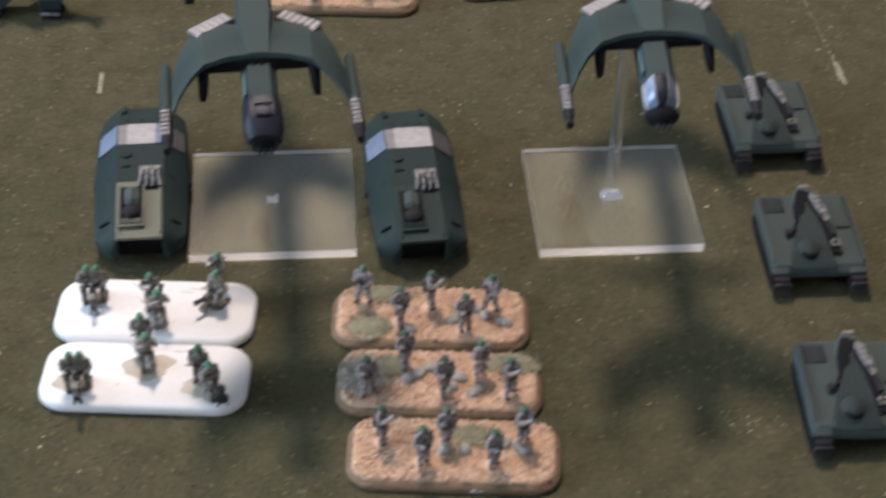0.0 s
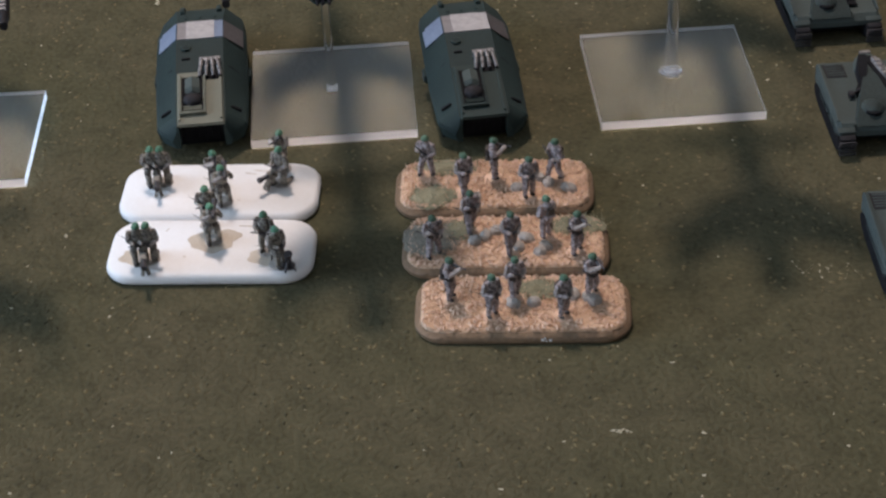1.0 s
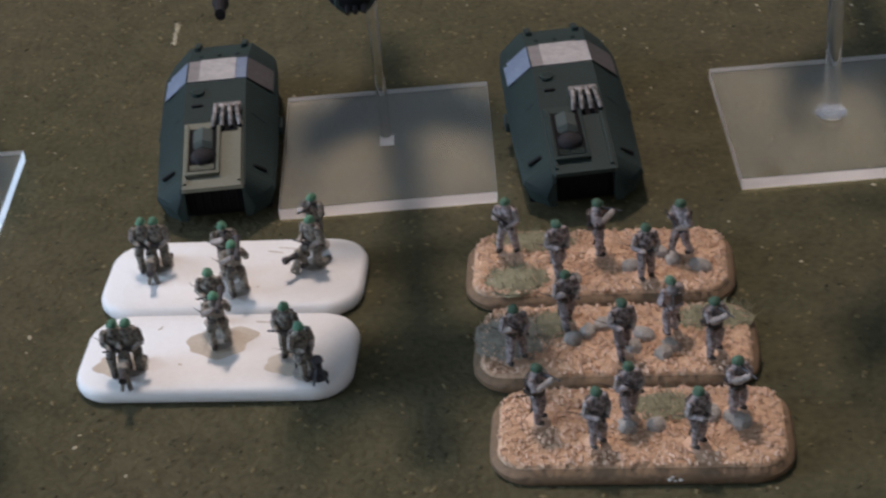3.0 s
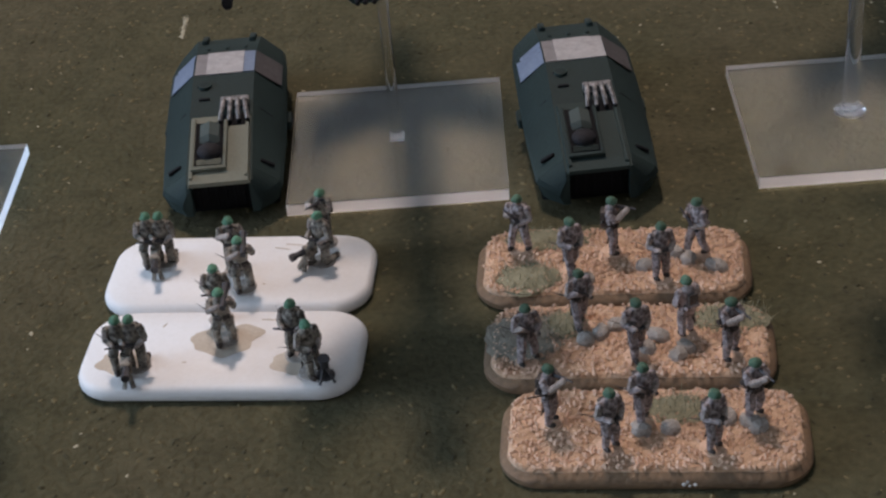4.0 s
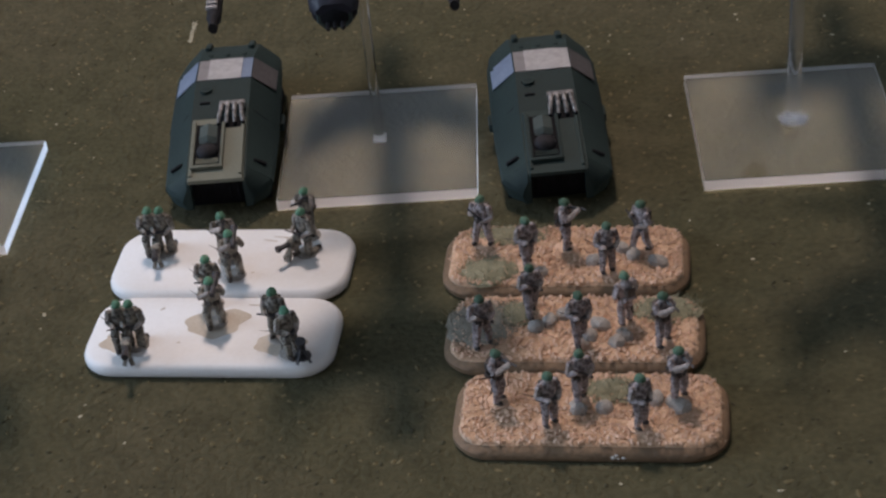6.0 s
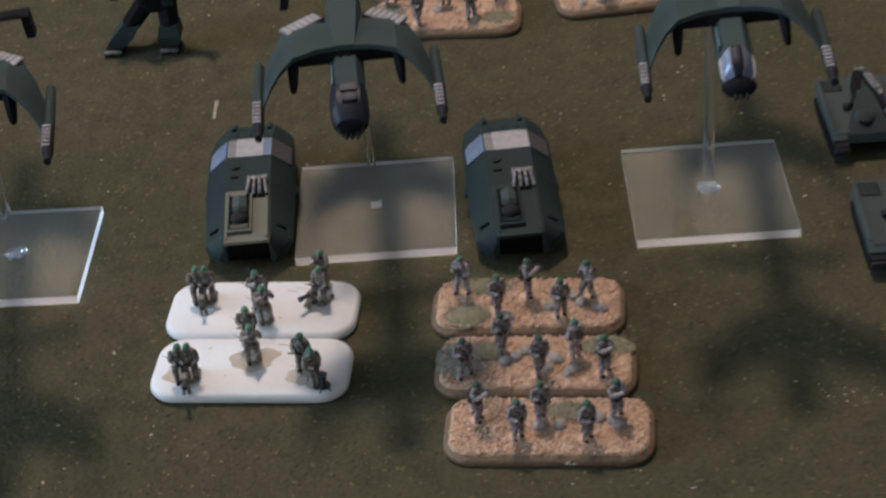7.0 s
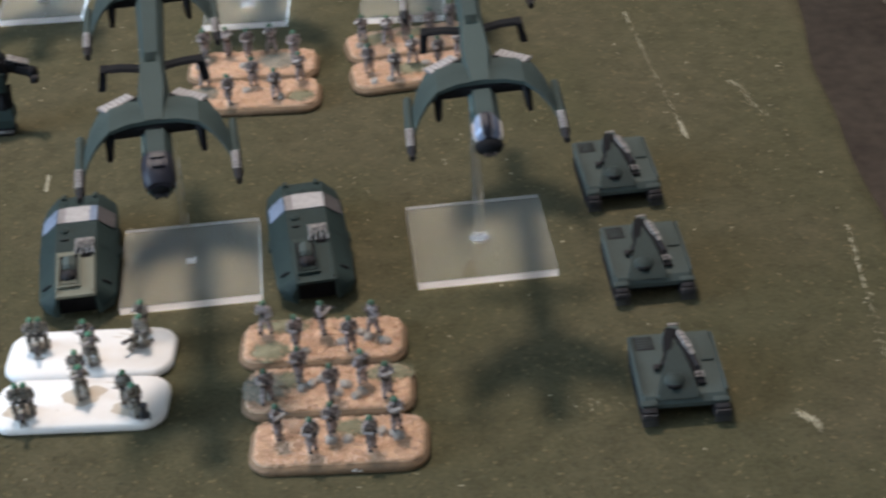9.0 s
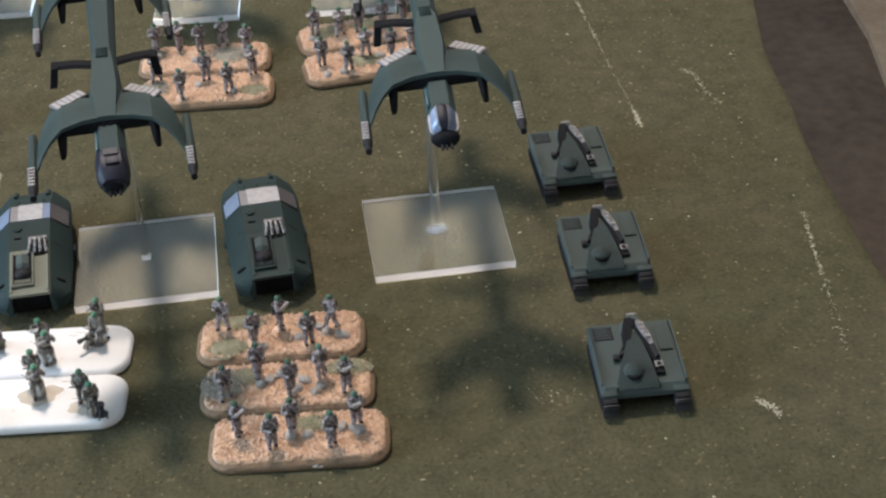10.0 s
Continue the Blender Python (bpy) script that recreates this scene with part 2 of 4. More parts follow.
# ---- building helpers: all lengths in centimetres ----
class Shape:
    """A bmesh with simple solids added to it, in centimetres."""

    def __init__(self):
        self.bm = bmesh.new()

    def _mark(self, faces, mi):
        for f in faces:
            f.material_index = mi

    def rings(self, rings, mi=0, cap=True, closed=True):
        """A skin through rings of equal count."""
        vs = [[self.bm.verts.new(p) for p in r] for r in rings]
        fs, k = [], len(rings[0])
        for a, b in zip(vs, vs[1:]):
            for i in range(k if closed else k - 1):
                j = (i + 1) % k
                fs.append(self.bm.faces.new((a[i], a[j], b[j], b[i])))
        if cap:
            fs.append(self.bm.faces.new(vs[0][::-1]))
            fs.append(self.bm.faces.new(vs[-1]))
        self._mark(fs, mi)
        return self

    def tube(self, p, q, r0, r1=None, seg=8, mi=0, flat=1.0):
        p, q = Vector(p), Vector(q)
        d = (q - p).normalized()
        u = d.cross(Vector((0, 0, 1)) if abs(d.z) < 0.9 else Vector((1, 0, 0))).normalized()
        v = d.cross(u)
        r1 = r0 if r1 is None else r1
        ring = lambda c, r: [c + (u * math.cos(a) + v * math.sin(a) * flat) * r for a in (2 * math.pi * i / seg for i in range(seg))]
        return self.rings([ring(p, r0), ring(q, r1)], mi)

    def lathe(self, profile, c=(0, 0, 0), seg=16, mi=0):
        """Profile of (radius, height) turned about z at c."""
        c = Vector(c)
        return self.rings([[c + Vector((r * math.cos(2 * math.pi * i / seg), r * math.sin(2 * math.pi * i / seg), z)) for i in range(seg)] for r, z in profile], mi)

    def ball(self, c, r, seg=8, mi=0, lo=-1.0, turn=0.0, rough=0.0, seed=0):
        """An ellipsoid with radii r; lo cuts it below that part of its height."""
        c, rnd = Vector(c), random.Random(seed)
        rows = max(4, seg // 2 + 1)
        a0 = math.asin(max(-1, lo))
        rg = []
        for k in range(rows + 1):
            a = a0 + (math.pi / 2 - a0) * k / rows
            a = min(a, math.pi / 2 - 0.12) if k == rows else max(a, -math.pi / 2 + 0.12)
            ring = []
            for i in range(seg):
                b = 2 * math.pi * i / seg
                g = 1 + rough * (rnd.random() - 0.5)
                x, y = r[0] * math.cos(a) * math.cos(b) * g, r[1] * math.cos(a) * math.sin(b) * g
                ring.append(c + Vector((x * math.cos(turn) - y * math.sin(turn), x * math.sin(turn) + y * math.cos(turn), r[2] * math.sin(a) * g)))
            rg.append(ring)
        return self.rings(rg, mi)

    def box(self, c, size, mi=0, turn=None, bevel=0.0, taper=(1, 1)):
        """A box about c; taper narrows its top in x and y; turn is a 3x3 or an angle about z in degrees."""
        m = turn if isinstance(turn, Matrix) else Matrix.Rotation(radians(turn or 0), 3, "Z")
        h = [s / 2 for s in size]
        ring = lambda z, tx, ty: [Vector(c) + m @ Vector((x * h[0] * tx, y * h[1] * ty, z * h[2])) for x, y in ((-1, -1), (1, -1), (1, 1), (-1, 1))]
        n0 = len(self.bm.faces)
        self.rings([ring(-1, 1, 1), ring(1, *taper)], mi)
        if bevel:
            self.bm.faces.ensure_lookup_table()
            fs = self.bm.faces[n0:]
            es = list({e for f in fs for e in f.edges})
            res = bmesh.ops.bevel(self.bm, geom=es, offset=bevel, segments=2, affect="EDGES", profile=0.5)
            self._mark(res["faces"], mi)
        return self

    def prism(self, poly, z0, z1, mi=0, inset=0.0, bevel=0.0):
        """An upright prism over a plan; inset shrinks its top."""
        cx = sum(p[0] for p in poly) / len(poly)
        cy = sum(p[1] for p in poly) / len(poly)
        top = [(cx + (x - cx) * (1 - inset), cy + (y - cy) * (1 - inset), z1) for x, y in poly]
        n0 = len(self.bm.faces)
        self.rings([[(x, y, z0) for x, y in poly], top], mi)
        if bevel:
            self.bm.faces.ensure_lookup_table()
            fs = self.bm.faces[n0:]
            es = list({e for f in fs for e in f.edges})
            res = bmesh.ops.bevel(self.bm, geom=es, offset=bevel, segments=2, affect="EDGES", profile=0.5)
            self._mark(res["faces"], mi)
        return self


def mesh_of(name, shape, mats, smooth=None):
    bm = shape.bm
    bmesh.ops.recalc_face_normals(bm, faces=bm.faces)
    bmesh.ops.scale(bm, vec=(CM, CM, CM), verts=bm.verts)
    me = bpy.data.meshes.new(name)
    bm.to_mesh(me)
    bm.free()
    for k in mats if isinstance(mats, (list, tuple)) else [mats]:
        me.materials.append(M[k])
    if smooth is not None:
        me.shade_smooth()
        me.set_sharp_from_angle(angle=radians(smooth))
    return me


def part(name, shape, mats, parent, label="", smooth=35, kind=""):
    """ONE mesh object under a thing or under a part."""
    ob = new(name, mesh_of(name, shape, mats, smooth))
    ob.parent = parent
    return tagged(ob, label, kind=kind)


def thing(name, label, category, group="", x=0.0, y=0.0, z=0.0, turn=0.0):
    ob = new(name)
    ob.empty_display_size = 0.01
    ob.matrix_world = at(x, y, z, turn)
    return tagged(ob, label, category, group)


def solid(name, shape, mats, label, category, group="", smooth=35, kind="", m=None):
    """A thing of one mesh."""
    ob = new(name, mesh_of(name, shape, mats, smooth))
    if m is not None:
        ob.matrix_world = m
    return tagged(ob, label, category, group, kind)


def at(x, y, z=0.0, turn=0.0):
    return pose(x * CM, y * CM, z * CM, 0, 0, turn)


def rounded(w, d, r, seg=6):
    """Plan of a rectangle with round corners."""
    pts = []
    for k, (sx, sy) in enumerate(((1, 1), (-1, 1), (-1, -1), (1, -1))):
        for i in range(seg + 1):
            a = math.pi / 2 * (k + i / seg)
            pts.append((sx * (w / 2 - r) + r * math.cos(a), sy * (d / 2 - r) + r * math.sin(a)))
    return pts


# ---- the room ----
def edge_x(y):
    """The wandering edge of the cloth, in centimetres."""
    return 27.95 + 0.0042 * max(0.0, y - 1) ** 2 + 0.10 * math.sin(y * 0.31 + 1.0) + 0.07 * math.sin(y * 0.83) - 0.30 * math.exp(-((y - 2) / 4) ** 2)


def cloth_height(x, y):
    p = Vector((x * 0.11, y * 0.11, 3.0))
    return 0.05 * noise.noise(p) + 0.015 * noise.noise(p * 9) - 0.03


def build_cloth():
    xs = [-62 + 4 * i for i in range(11)] + [-20 + 0.5 * i for i in range(97)]
    ys = [-68 + 4 * i for i in range(13)] + [-18 + 0.5 * i for i in range(97)] + [32 + 4 * i for i in range(12)]
    bm = bmesh.new()
    rows = []
    for y in ys:
        ex = edge_x(y) if y < 40 else edge_x(40) + 0.02 * (y - 40)
        row = []
        for x in xs:
            xx = -62 + (x + 62) * (ex + 62) / (28 + 62) if x > 20 else x
            if x > 20:
                xx = 20 + (x - 20) * (ex - 20) / 8.0
            row.append(bm.verts.new((xx, y, cloth_height(xx, y))))
        # the cloth turns down over the table's edge
        for k, (dx, dz) in enumerate(((0.05, -0.03), (0.07, -0.12), (0.06, -0.4), (0.04, -3.0), (0.04, -9.0))):
            row.append(bm.verts.new((ex + dx + (0.0), y, dz - 0.03)))
        rows.append(row)
    for a, b in zip(rows, rows[1:]):
        for i in range(len(a) - 1):
            bm.faces.new((a[i], a[i + 1], b[i + 1], b[i]))
    s = Shape()
    s.bm.free()
    s.bm = bm
    ob = solid("ground", s, "cloth", "olive green felt gaming cloth, flecked and scuffed, over the table", "cloth", smooth=180, kind="structure")
    mod = ob.modifiers.new("thickness", "SOLIDIFY")
    mod.thickness, mod.offset = 0.0012, -1


build_cloth()
table = thing("table", "plain wooden table under the green cloth", "table")
part("tabletop", Shape().box((-17.5, 0, -2.2), (88, 140, 3.6), bevel=0.3), "wood", table)
for lx in (-58, 24):
    for ly in (-64, 64):
        part("leg", Shape().box((lx, ly, -38), (5, 5, 68), bevel=0.3), "wood", table)

FLOOR_Z, TOP_Z, HALF = -72, 170, 240
solid("floor", Shape().box((0, 0, FLOOR_Z - 5), (2 * HALF + 20, 2 * HALF + 20, 10)), "floor", "dark brown mottled carpet floor below the table", "floor", kind="structure", smooth=None)
# ceiling, walls and window frame are unseen, added for bounced light and reflections
solid("ceiling", Shape().box((0, 0, TOP_Z + 5), (2 * HALF + 20, 2 * HALF + 20, 10)), "ceiling", "plain white ceiling", "ceiling", kind="structure", smooth=None)
WH, WC = TOP_Z - FLOOR_Z, (TOP_Z + FLOOR_Z) / 2
solid("wall_north", Shape().box((0, HALF + 5, WC), (2 * HALF + 20, 10, WH)), "wall", "plain cream wall", "wall", kind="structure", smooth=None)
solid("wall_south", Shape().box((0, -HALF - 5, WC), (2 * HALF + 20, 10, WH)), "wall", "plain cream wall", "wall", kind="structure", smooth=None)
solid("wall_east", Shape().box((HALF + 5, 0, WC), (10, 2 * HALF, WH)), "wall", "plain cream wall", "wall", kind="structure", smooth=None)
ws = Shape()
ws.box((-HALF - 5, 0, (FLOOR_Z + 10) / 2), (10, 2 * HALF, 10 - FLOOR_Z)).box((-HALF - 5, 0, (TOP_Z + 140) / 2), (10, 2 * HALF, TOP_Z - 140))
ws.box((-HALF - 5, -165, 75), (10, 150, 130)).box((-HALF - 5, 155, 75), (10, 170, 130))
solid("wall_west", ws, "wall", "plain cream wall with a window opening", "wall", kind="structure", smooth=None)
win = tagged(thing("window_1", "white painted window frame in the wall", "window", x=-HALF - 5, y=-10, z=75), kind="structure")
for yy in (-79, -1, 77):
    part("window_frame", Shape().box((0, yy, 0), (6, 5, 129), bevel=0.4), "frame_white", win)
for zz in (-62, 62):
    part("window_frame", Shape().box((0, -1, zz), (6, 151, 5), bevel=0.4), "frame_white", win)
part("window_sill", Shape().box((6, -1, -66.5), (16, 158, 3), bevel=0.5), "frame_white", win)

rg = random.Random(4)
# pale tan area of the floor, laid as a thin sheet
tan_plan = [(81.5 + 1.5 * math.sin(k * 1.3), -40 + k * 12) for k in range(20)]
solid("rug", Shape().prism([(232, -40)] + [(232, 188)] + tan_plan[::-1], FLOOR_Z, FLOOR_Z + 1.2), "rug", "pale tan area on the brown carpet", "rug", smooth=None)


# ---- flock, flecks and scuffs on the cloth ----
def flecks(name, places, size, key, label, seed, flat=0.4):
    rnd, bm = random.Random(seed), bmesh.new()
    for x, y, k in places:
        r = size * k * rnd.uniform(0.5, 1.3)
        a, z = rnd.uniform(0, 6.28), cloth_height(x, y) + 0.005
        l = rnd.uniform(0.7, 2.0)
        base = []
        for i in range(5):
            b = a + i * 1.2566
            rr = r * rnd.uniform(0.7, 1.2)
            u, v = math.cos(b - a) * l, math.sin(b - a)
            base.append(bm.verts.new((x + rr * (u * math.cos(a) - v * math.sin(a)), y + rr * (u * math.sin(a) + v * math.cos(a)), z)))
        top = bm.verts.new((x, y, z + r * flat * rnd.uniform(0.6, 1.6)))
        for i in range(5):
            bm.faces.new((base[i], base[(i + 1) % 5], top))
    s = Shape()
    s.bm.free()
    s.bm = bm
    return solid(name, s, key, label, "flock", smooth=None, kind="stuff")


rf = random.Random(11)
spots = lambda n, lo=-16: [(rf.uniform(-14, 27.2), rf.uniform(lo, 30), 1) for _ in range(n)]
flecks("pale_flecks", spots(300), 0.04, "fleck_pale", "pale straw flecks scattered over the green cloth", 1)
flecks("ochre_flecks", spots(6500), 0.05, "fleck_ochre", "ochre flock fibres scattered over the green cloth", 2)
flecks("dark_flecks", spots(4500), 0.045, "fleck_dark", "dark green flock fibres scattered over the cloth", 3)


def scuff(line, n, spread, size, seed):
    rnd, out = random.Random(seed), []
    for _ in range(n):
        k = rnd.random() * (len(line) - 1)
        i = min(int(k), len(line) - 2)
        t = k - i
        (x0, y0), (x1, y1) = line[i], line[i + 1]
        out.append((x0 + (x1 - x0) * t + rnd.gauss(0, spread), y0 + (y1 - y0) * t + rnd.gauss(0, spread), size * rnd.uniform(0.5, 1.5)))
    return out


SCUFFS = [([(21.6, 19.5), (21.65, 18.5), (21.77, 14.46), (21.99, 8.43)], 130, 0.05, 1.0), ([(22.0, 9.6), (22.0, 8.3)], 60, 0.07, 1.3),
          ([(24.7, 12.5), (25.1, 11.9), (25.1, 10.6), (25.55, 9.4)], 55, 0.10, 1.0), ([(26.4, 1.1), (26.1, -1.0), (25.9, -2.8)], 60, 0.06, 1.3),
          ([(25.93, -2.98), (25.6, -4.92), (25.39, -7.08)], 35, 0.12, 1.0), ([(21.83, -8.9), (22.33, -9.7)], 45, 0.13, 1.4),
          ([(-3.36, 10.2), (-3.34, 9.0)], 70, 0.05, 1.2), ([(14.8, -7.2), (16.4, -7.7)], 18, 0.22, 0.8), ([(9.0, -13.0), (9.4, -13.1)], 12, 0.06, 1.0)]
for k, (line, n, spread, size) in enumerate(SCUFFS):
    flecks("scuff_mark", scuff(line, int(n * 2.2), spread * 0.7, size * 0.75, 50 + k), 0.028, "fleck_pale", "pale worn scuff line on the green cloth", 70 + k)


# ---- clear acrylic flight stands ----
def flight_stand(x, y, turn, side, rod, flange):
    st = thing("flight_stand", "clear acrylic flight stand with a square base and thin rod", "display stand", "flight stands", x, y, 0.0, turn)
    h = side / 2
    s = Shape().box((0, 0, 0.16), (side, side, 0.30), bevel=0.02)
    s.bm.faces.ensure_lookup_table()
    for f in s.bm.faces:
        f.material_index = 1 if abs(f.normal.z) < 0.5 else 0
    base = part("base", s, ["acrylic", "acrylic_edge"], st, "scuffed clear square plate", smooth=None)
    base.visible_shadow = False
    r = part("rod", Shape().tube((0, 0, 0.32), (0, 0, rod), 0.185 if flange else 0.13, 0.165 if flange else 0.115, 16), "acrylic_rod" if flange else "acrylic_thin_rod", st, smooth=60)
    r.visible_shadow = False
    if flange:
        f = part("flange", Shape().lathe([(0.36, 0.315), (0.37, 0.36), (0.31, 0.43), (0.20, 0.48)], seg=20), "acrylic_rod", st, smooth=60)
    else:
        f = part("flange", Shape().box((0, 0, 0.36), (0.34, 0.34, 0.09), bevel=0.02), "acrylic_foot", st)
    f.visible_shadow = False
    return st


STANDS = [(2.48, 2.5, 0.0, 5.0, False), (13.0, 2.2, 0.0, 5.0, True), (-8.9, 1.25, -1.5, 4.7, True), (-4.7, 25.6, -3.5, 3.9, True), (4.75, 23.1, -4.5, 3.8, True), (11.85, 22.3, -6.0, 3.8, True)]
for x, y, turn, side, fl in STANDS:
    flight_stand(x, y, turn, side, 8.0, fl)


# ---- gunships on the stands: nose towards -y, origin at the rod's top ----
def build_gunship(bright):
    g = thing("gunship", "dark green gunship model, " + ("polished canopy" if bright else "dark canopy") + ", on a clear stand", "model aircraft", "gunship models")
    # fuselage: width, height and centre along its length
    st = [(-6.62, 0.34, 0.26, -0.20), (-6.35, 0.46, 0.40, -0.14), (-5.8, 0.48, 0.46, -0.02), (-5.0, 0.46, 0.50, 0.12), (-3.6, 0.46, 0.50, 0.25), (-2.0, 0.46, 0.48, 0.30),
          (-1.2, 0.50, 0.45, 0.32), (0.3, 0.40, 0.42, 0.40), (2.0, 0.42, 0.42, 0.40), (5.0, 0.48, 0.44, 0.40), (8.6, 0.46, 0.42, 0.35), (9.6, 0.25, 0.25, 0.30)]
    if bright:
        st[0], st[1] = (-6.50, 0.26, 0.16, -0.34), (-6.25, 0.42, 0.30, -0.24)
    prof = [(-0.62, -1), (0.62, -1), (1, -0.45), (1, 0.35), (0.58, 1), (-0.58, 1), (-1, 0.35), (-1, -0.45)]
    s = Shape().rings([[(u * w, y, c + v * hh) for u, v in prof] for y, w, hh, c in st])
    part("fuselage", s, "paint_ship", g, smooth=20)
    # canopy
    if bright:
        swell = lambda v: max(0.0, 1 - abs(v) ** 4) ** 0.25

        def dome(a, v, k=1.0):
            """A point of the egg-shaped canopy: angle a from the top, v from -1 at its front to 1 at its back."""
            r = swell(v)
            return (0.455 * k * r * math.sin(radians(a)), -5.98 + 0.43 * k * v, -0.06 + 0.17 * v + 0.60 * k * r * math.cos(radians(a)))

        def strip(a0, a1, k, n=5):
            steps = [a0 + (a1 - a0) * q / n for q in range(n + 1)]
            return Shape().rings([[dome(a, v, k) for a in steps] + [dome(a, v, k - 0.1) for a in reversed(steps)] for v in [-0.97 + 1.94 * q / 12 for q in range(13)]])

        can = part("canopy", strip(-95, 95, 0.95, 12), "canopy_bright", g, "shiny silver-blue canopy", smooth=50)
        # left pane painted pale for its highlight, right pane left dimmer
        part("canopy_pane", strip(-78, -27, 0.985), "canopy_pale", can, "left side pane with its pale blue highlight painted in", smooth=50)
        part("canopy_pane", strip(-20, 21, 0.985), "canopy", can, "dark top pane", smooth=50)
        part("canopy_pane", strip(28, 78, 0.985), "canopy_side", can, "grey-blue side pane", smooth=50)
        for a in (-23.5, 24.5):
            part("canopy_frame", strip(a - 3, a + 3, 1.0, 2), "glass_band_grey", can, smooth=50)
        rim = Shape()
        loop = [dome(sa * 72, v, 1.01) for sa, vs in ((-1, range(11)), (1, range(10, -1, -1))) for v in [-0.985 + 0.197 * q for q in vs]]
        for p, q in zip(loop, loop[1:] + loop[:1]):
            rim.tube(p, q, 0.038, 0.038, 6)
        part("canopy_rim", rim, "glass_band", can, "thin pale canopy rim", smooth=50)
    else:
        cp = Shape().rings([[(u * w, y, z + v * hh) for u, v in ((-1, -0.6), (1, -0.6), (1, 0.1), (0.6, 1), (-0.6, 1), (-1, 0.1))] for y, w, hh, z in
                            ((-6.64, 0.36, 0.14, -0.04), (-6.4, 0.50, 0.30, 0.04), (-6.05, 0.52, 0.36, 0.13), (-5.62, 0.50, 0.31, 0.25), (-5.45, 0.42, 0.1, 0.40))])
        can = part("canopy", cp, "canopy", g, "dark blue-black canopy", smooth=40)
        part("canopy_pane", Shape().box((0.02, -5.75, 0.565), (0.46, 0.30, 0.06), bevel=0.02, turn=Matrix.Rotation(radians(8), 3, "X")), "gun", can, "grey window pane")
        part("canopy_pane", Shape().box((0.04, -6.12, 0.485), (0.42, 0.30, 0.06), bevel=0.02, turn=Matrix.Rotation(radians(16), 3, "X")), "canopy", can)
    part("nose_cap", Shape().ball((0, -6.40, -0.24 if bright else -0.20), (0.47, 0.30, 0.30 if bright else 0.34), 12), "paint_black", g, "black nose cap", smooth=50)
    for dx in (-0.14, 0.0, 0.16):
        part("nose_gun", Shape().tube((dx, -6.6, -0.30), (dx, -6.86, -0.34), 0.055, 0.045, 6), "gun_dark", g)
    # left cheek only: the window's daylight painted on as a teal plate
    part("lit_cheek", Shape().box((-0.40, -4.6, 0.30), (0.08, 1.7, 0.42), bevel=0.03), "paint_teal", g, "left cheek coloured teal as daylight strikes it")
    if bright:
        part("vent", Shape().box((0.02, -4.25, 0.71), (0.26, 0.10, 0.08), bevel=0.02), "paint_black", g)
    else:
        for dx in (-0.12, 0.10):
            part("vent", Shape().box((dx, -4.3, 0.71), (0.10, 0.16, 0.08), bevel=0.02), "paint_black", g)

    def wing_set(y0, k):
        """An arched wing with pylons and gun pods at its tips, whose root leading edge is at y0."""
        rings = []
        for x, lead, chord, z, th in ((0.0, 0.08, 2.25, 0.90, 0.15), (0.75, 0.02, 2.25, 0.89, 0.14), (1.40, -0.16, 2.20, 0.80, 0.13), (1.78, -0.50, 2.10, 0.60, 0.12), (2.06, -0.88, 1.90, 0.36, 0.10), (2.30, -1.30, 1.55, 0.04, 0.09)):
            for sx in (-1, 1):
                if x or sx > 0:
                    # the wing's rear edge hangs lower than its front edge
                    l, drop = y0 + lead, 0.19 * chord * max(0.0, 1 - x / 2.3)
                    rings.append((sx * x * k, [(sx * x * k, l, z - th * 0.6), (sx * x * k, l + 0.05, z + th * 0.25), (sx * x * k, l + chord * 0.4, z - 0.4 * drop + th), (sx * x * k, l + chord, z - drop + th * 0.4),
                                  (sx * x * k, l + chord, z - drop - th * 0.3), (sx * x * k, l + chord * 0.4, z - 0.4 * drop - th)]))
        rings = [r for _, r in sorted(rings, key=lambda q: q[0])]
        w = part("wing", Shape().rings(rings), "paint_ship", g, smooth=16)
        # black slab added for the dark shade beneath the leading edge
        part("underwing_shade", Shape().box((0, y0 + 0.50, 0.60), (2.75 * k, 0.94, 0.36), bevel=0.06), "paint_black", w, "black slab for the shade under the wing")
        for sx in (-1, 1):
            # silver trailing edge strip, open vent behind the wing root
            part("trailing_strip", Shape().box((sx * 1.18 * k, y0 + 1.88, 0.70), (1.22, 0.44, 0.10), turn=-sx * 38, bevel=0.02), "glass_band_grey", w, "dry-brushed silver strip")
            for q in range(6):
                d = -0.5 + 0.2 * q
                part("strip_rib", Shape().box((sx * (1.18 * k + d * 0.79), y0 + 1.88 - d * 0.62, 0.755), (0.10, 0.38, 0.014), turn=-sx * 38), "glass_band", w)
            part("root_vent", Shape().box((sx * 0.72, y0 + 2.02, 0.66), (0.40, 0.26, 0.16), bevel=0.03), "paint_black", w)
            # pylon
            py = Shape().rings([[(sx * (1.42 + 0.02 * j) * k + u * (0.17 - 0.03 * j), y0 - a + v * (0.34 - 0.04 * j), z) for u, v in ((-1, -0.6), (0, -1), (1, -0.6), (1, 0.8), (0, 1), (-1, 0.8))]
                                for j, (a, z) in enumerate(((-0.25, 0.66), (0.10, 0.40), (0.32, 0.14), (0.42, 0.02)))])
            part("pylon", py, "paint_black", w, smooth=40)
            # gun pod
            gx = sx * 2.42 * k
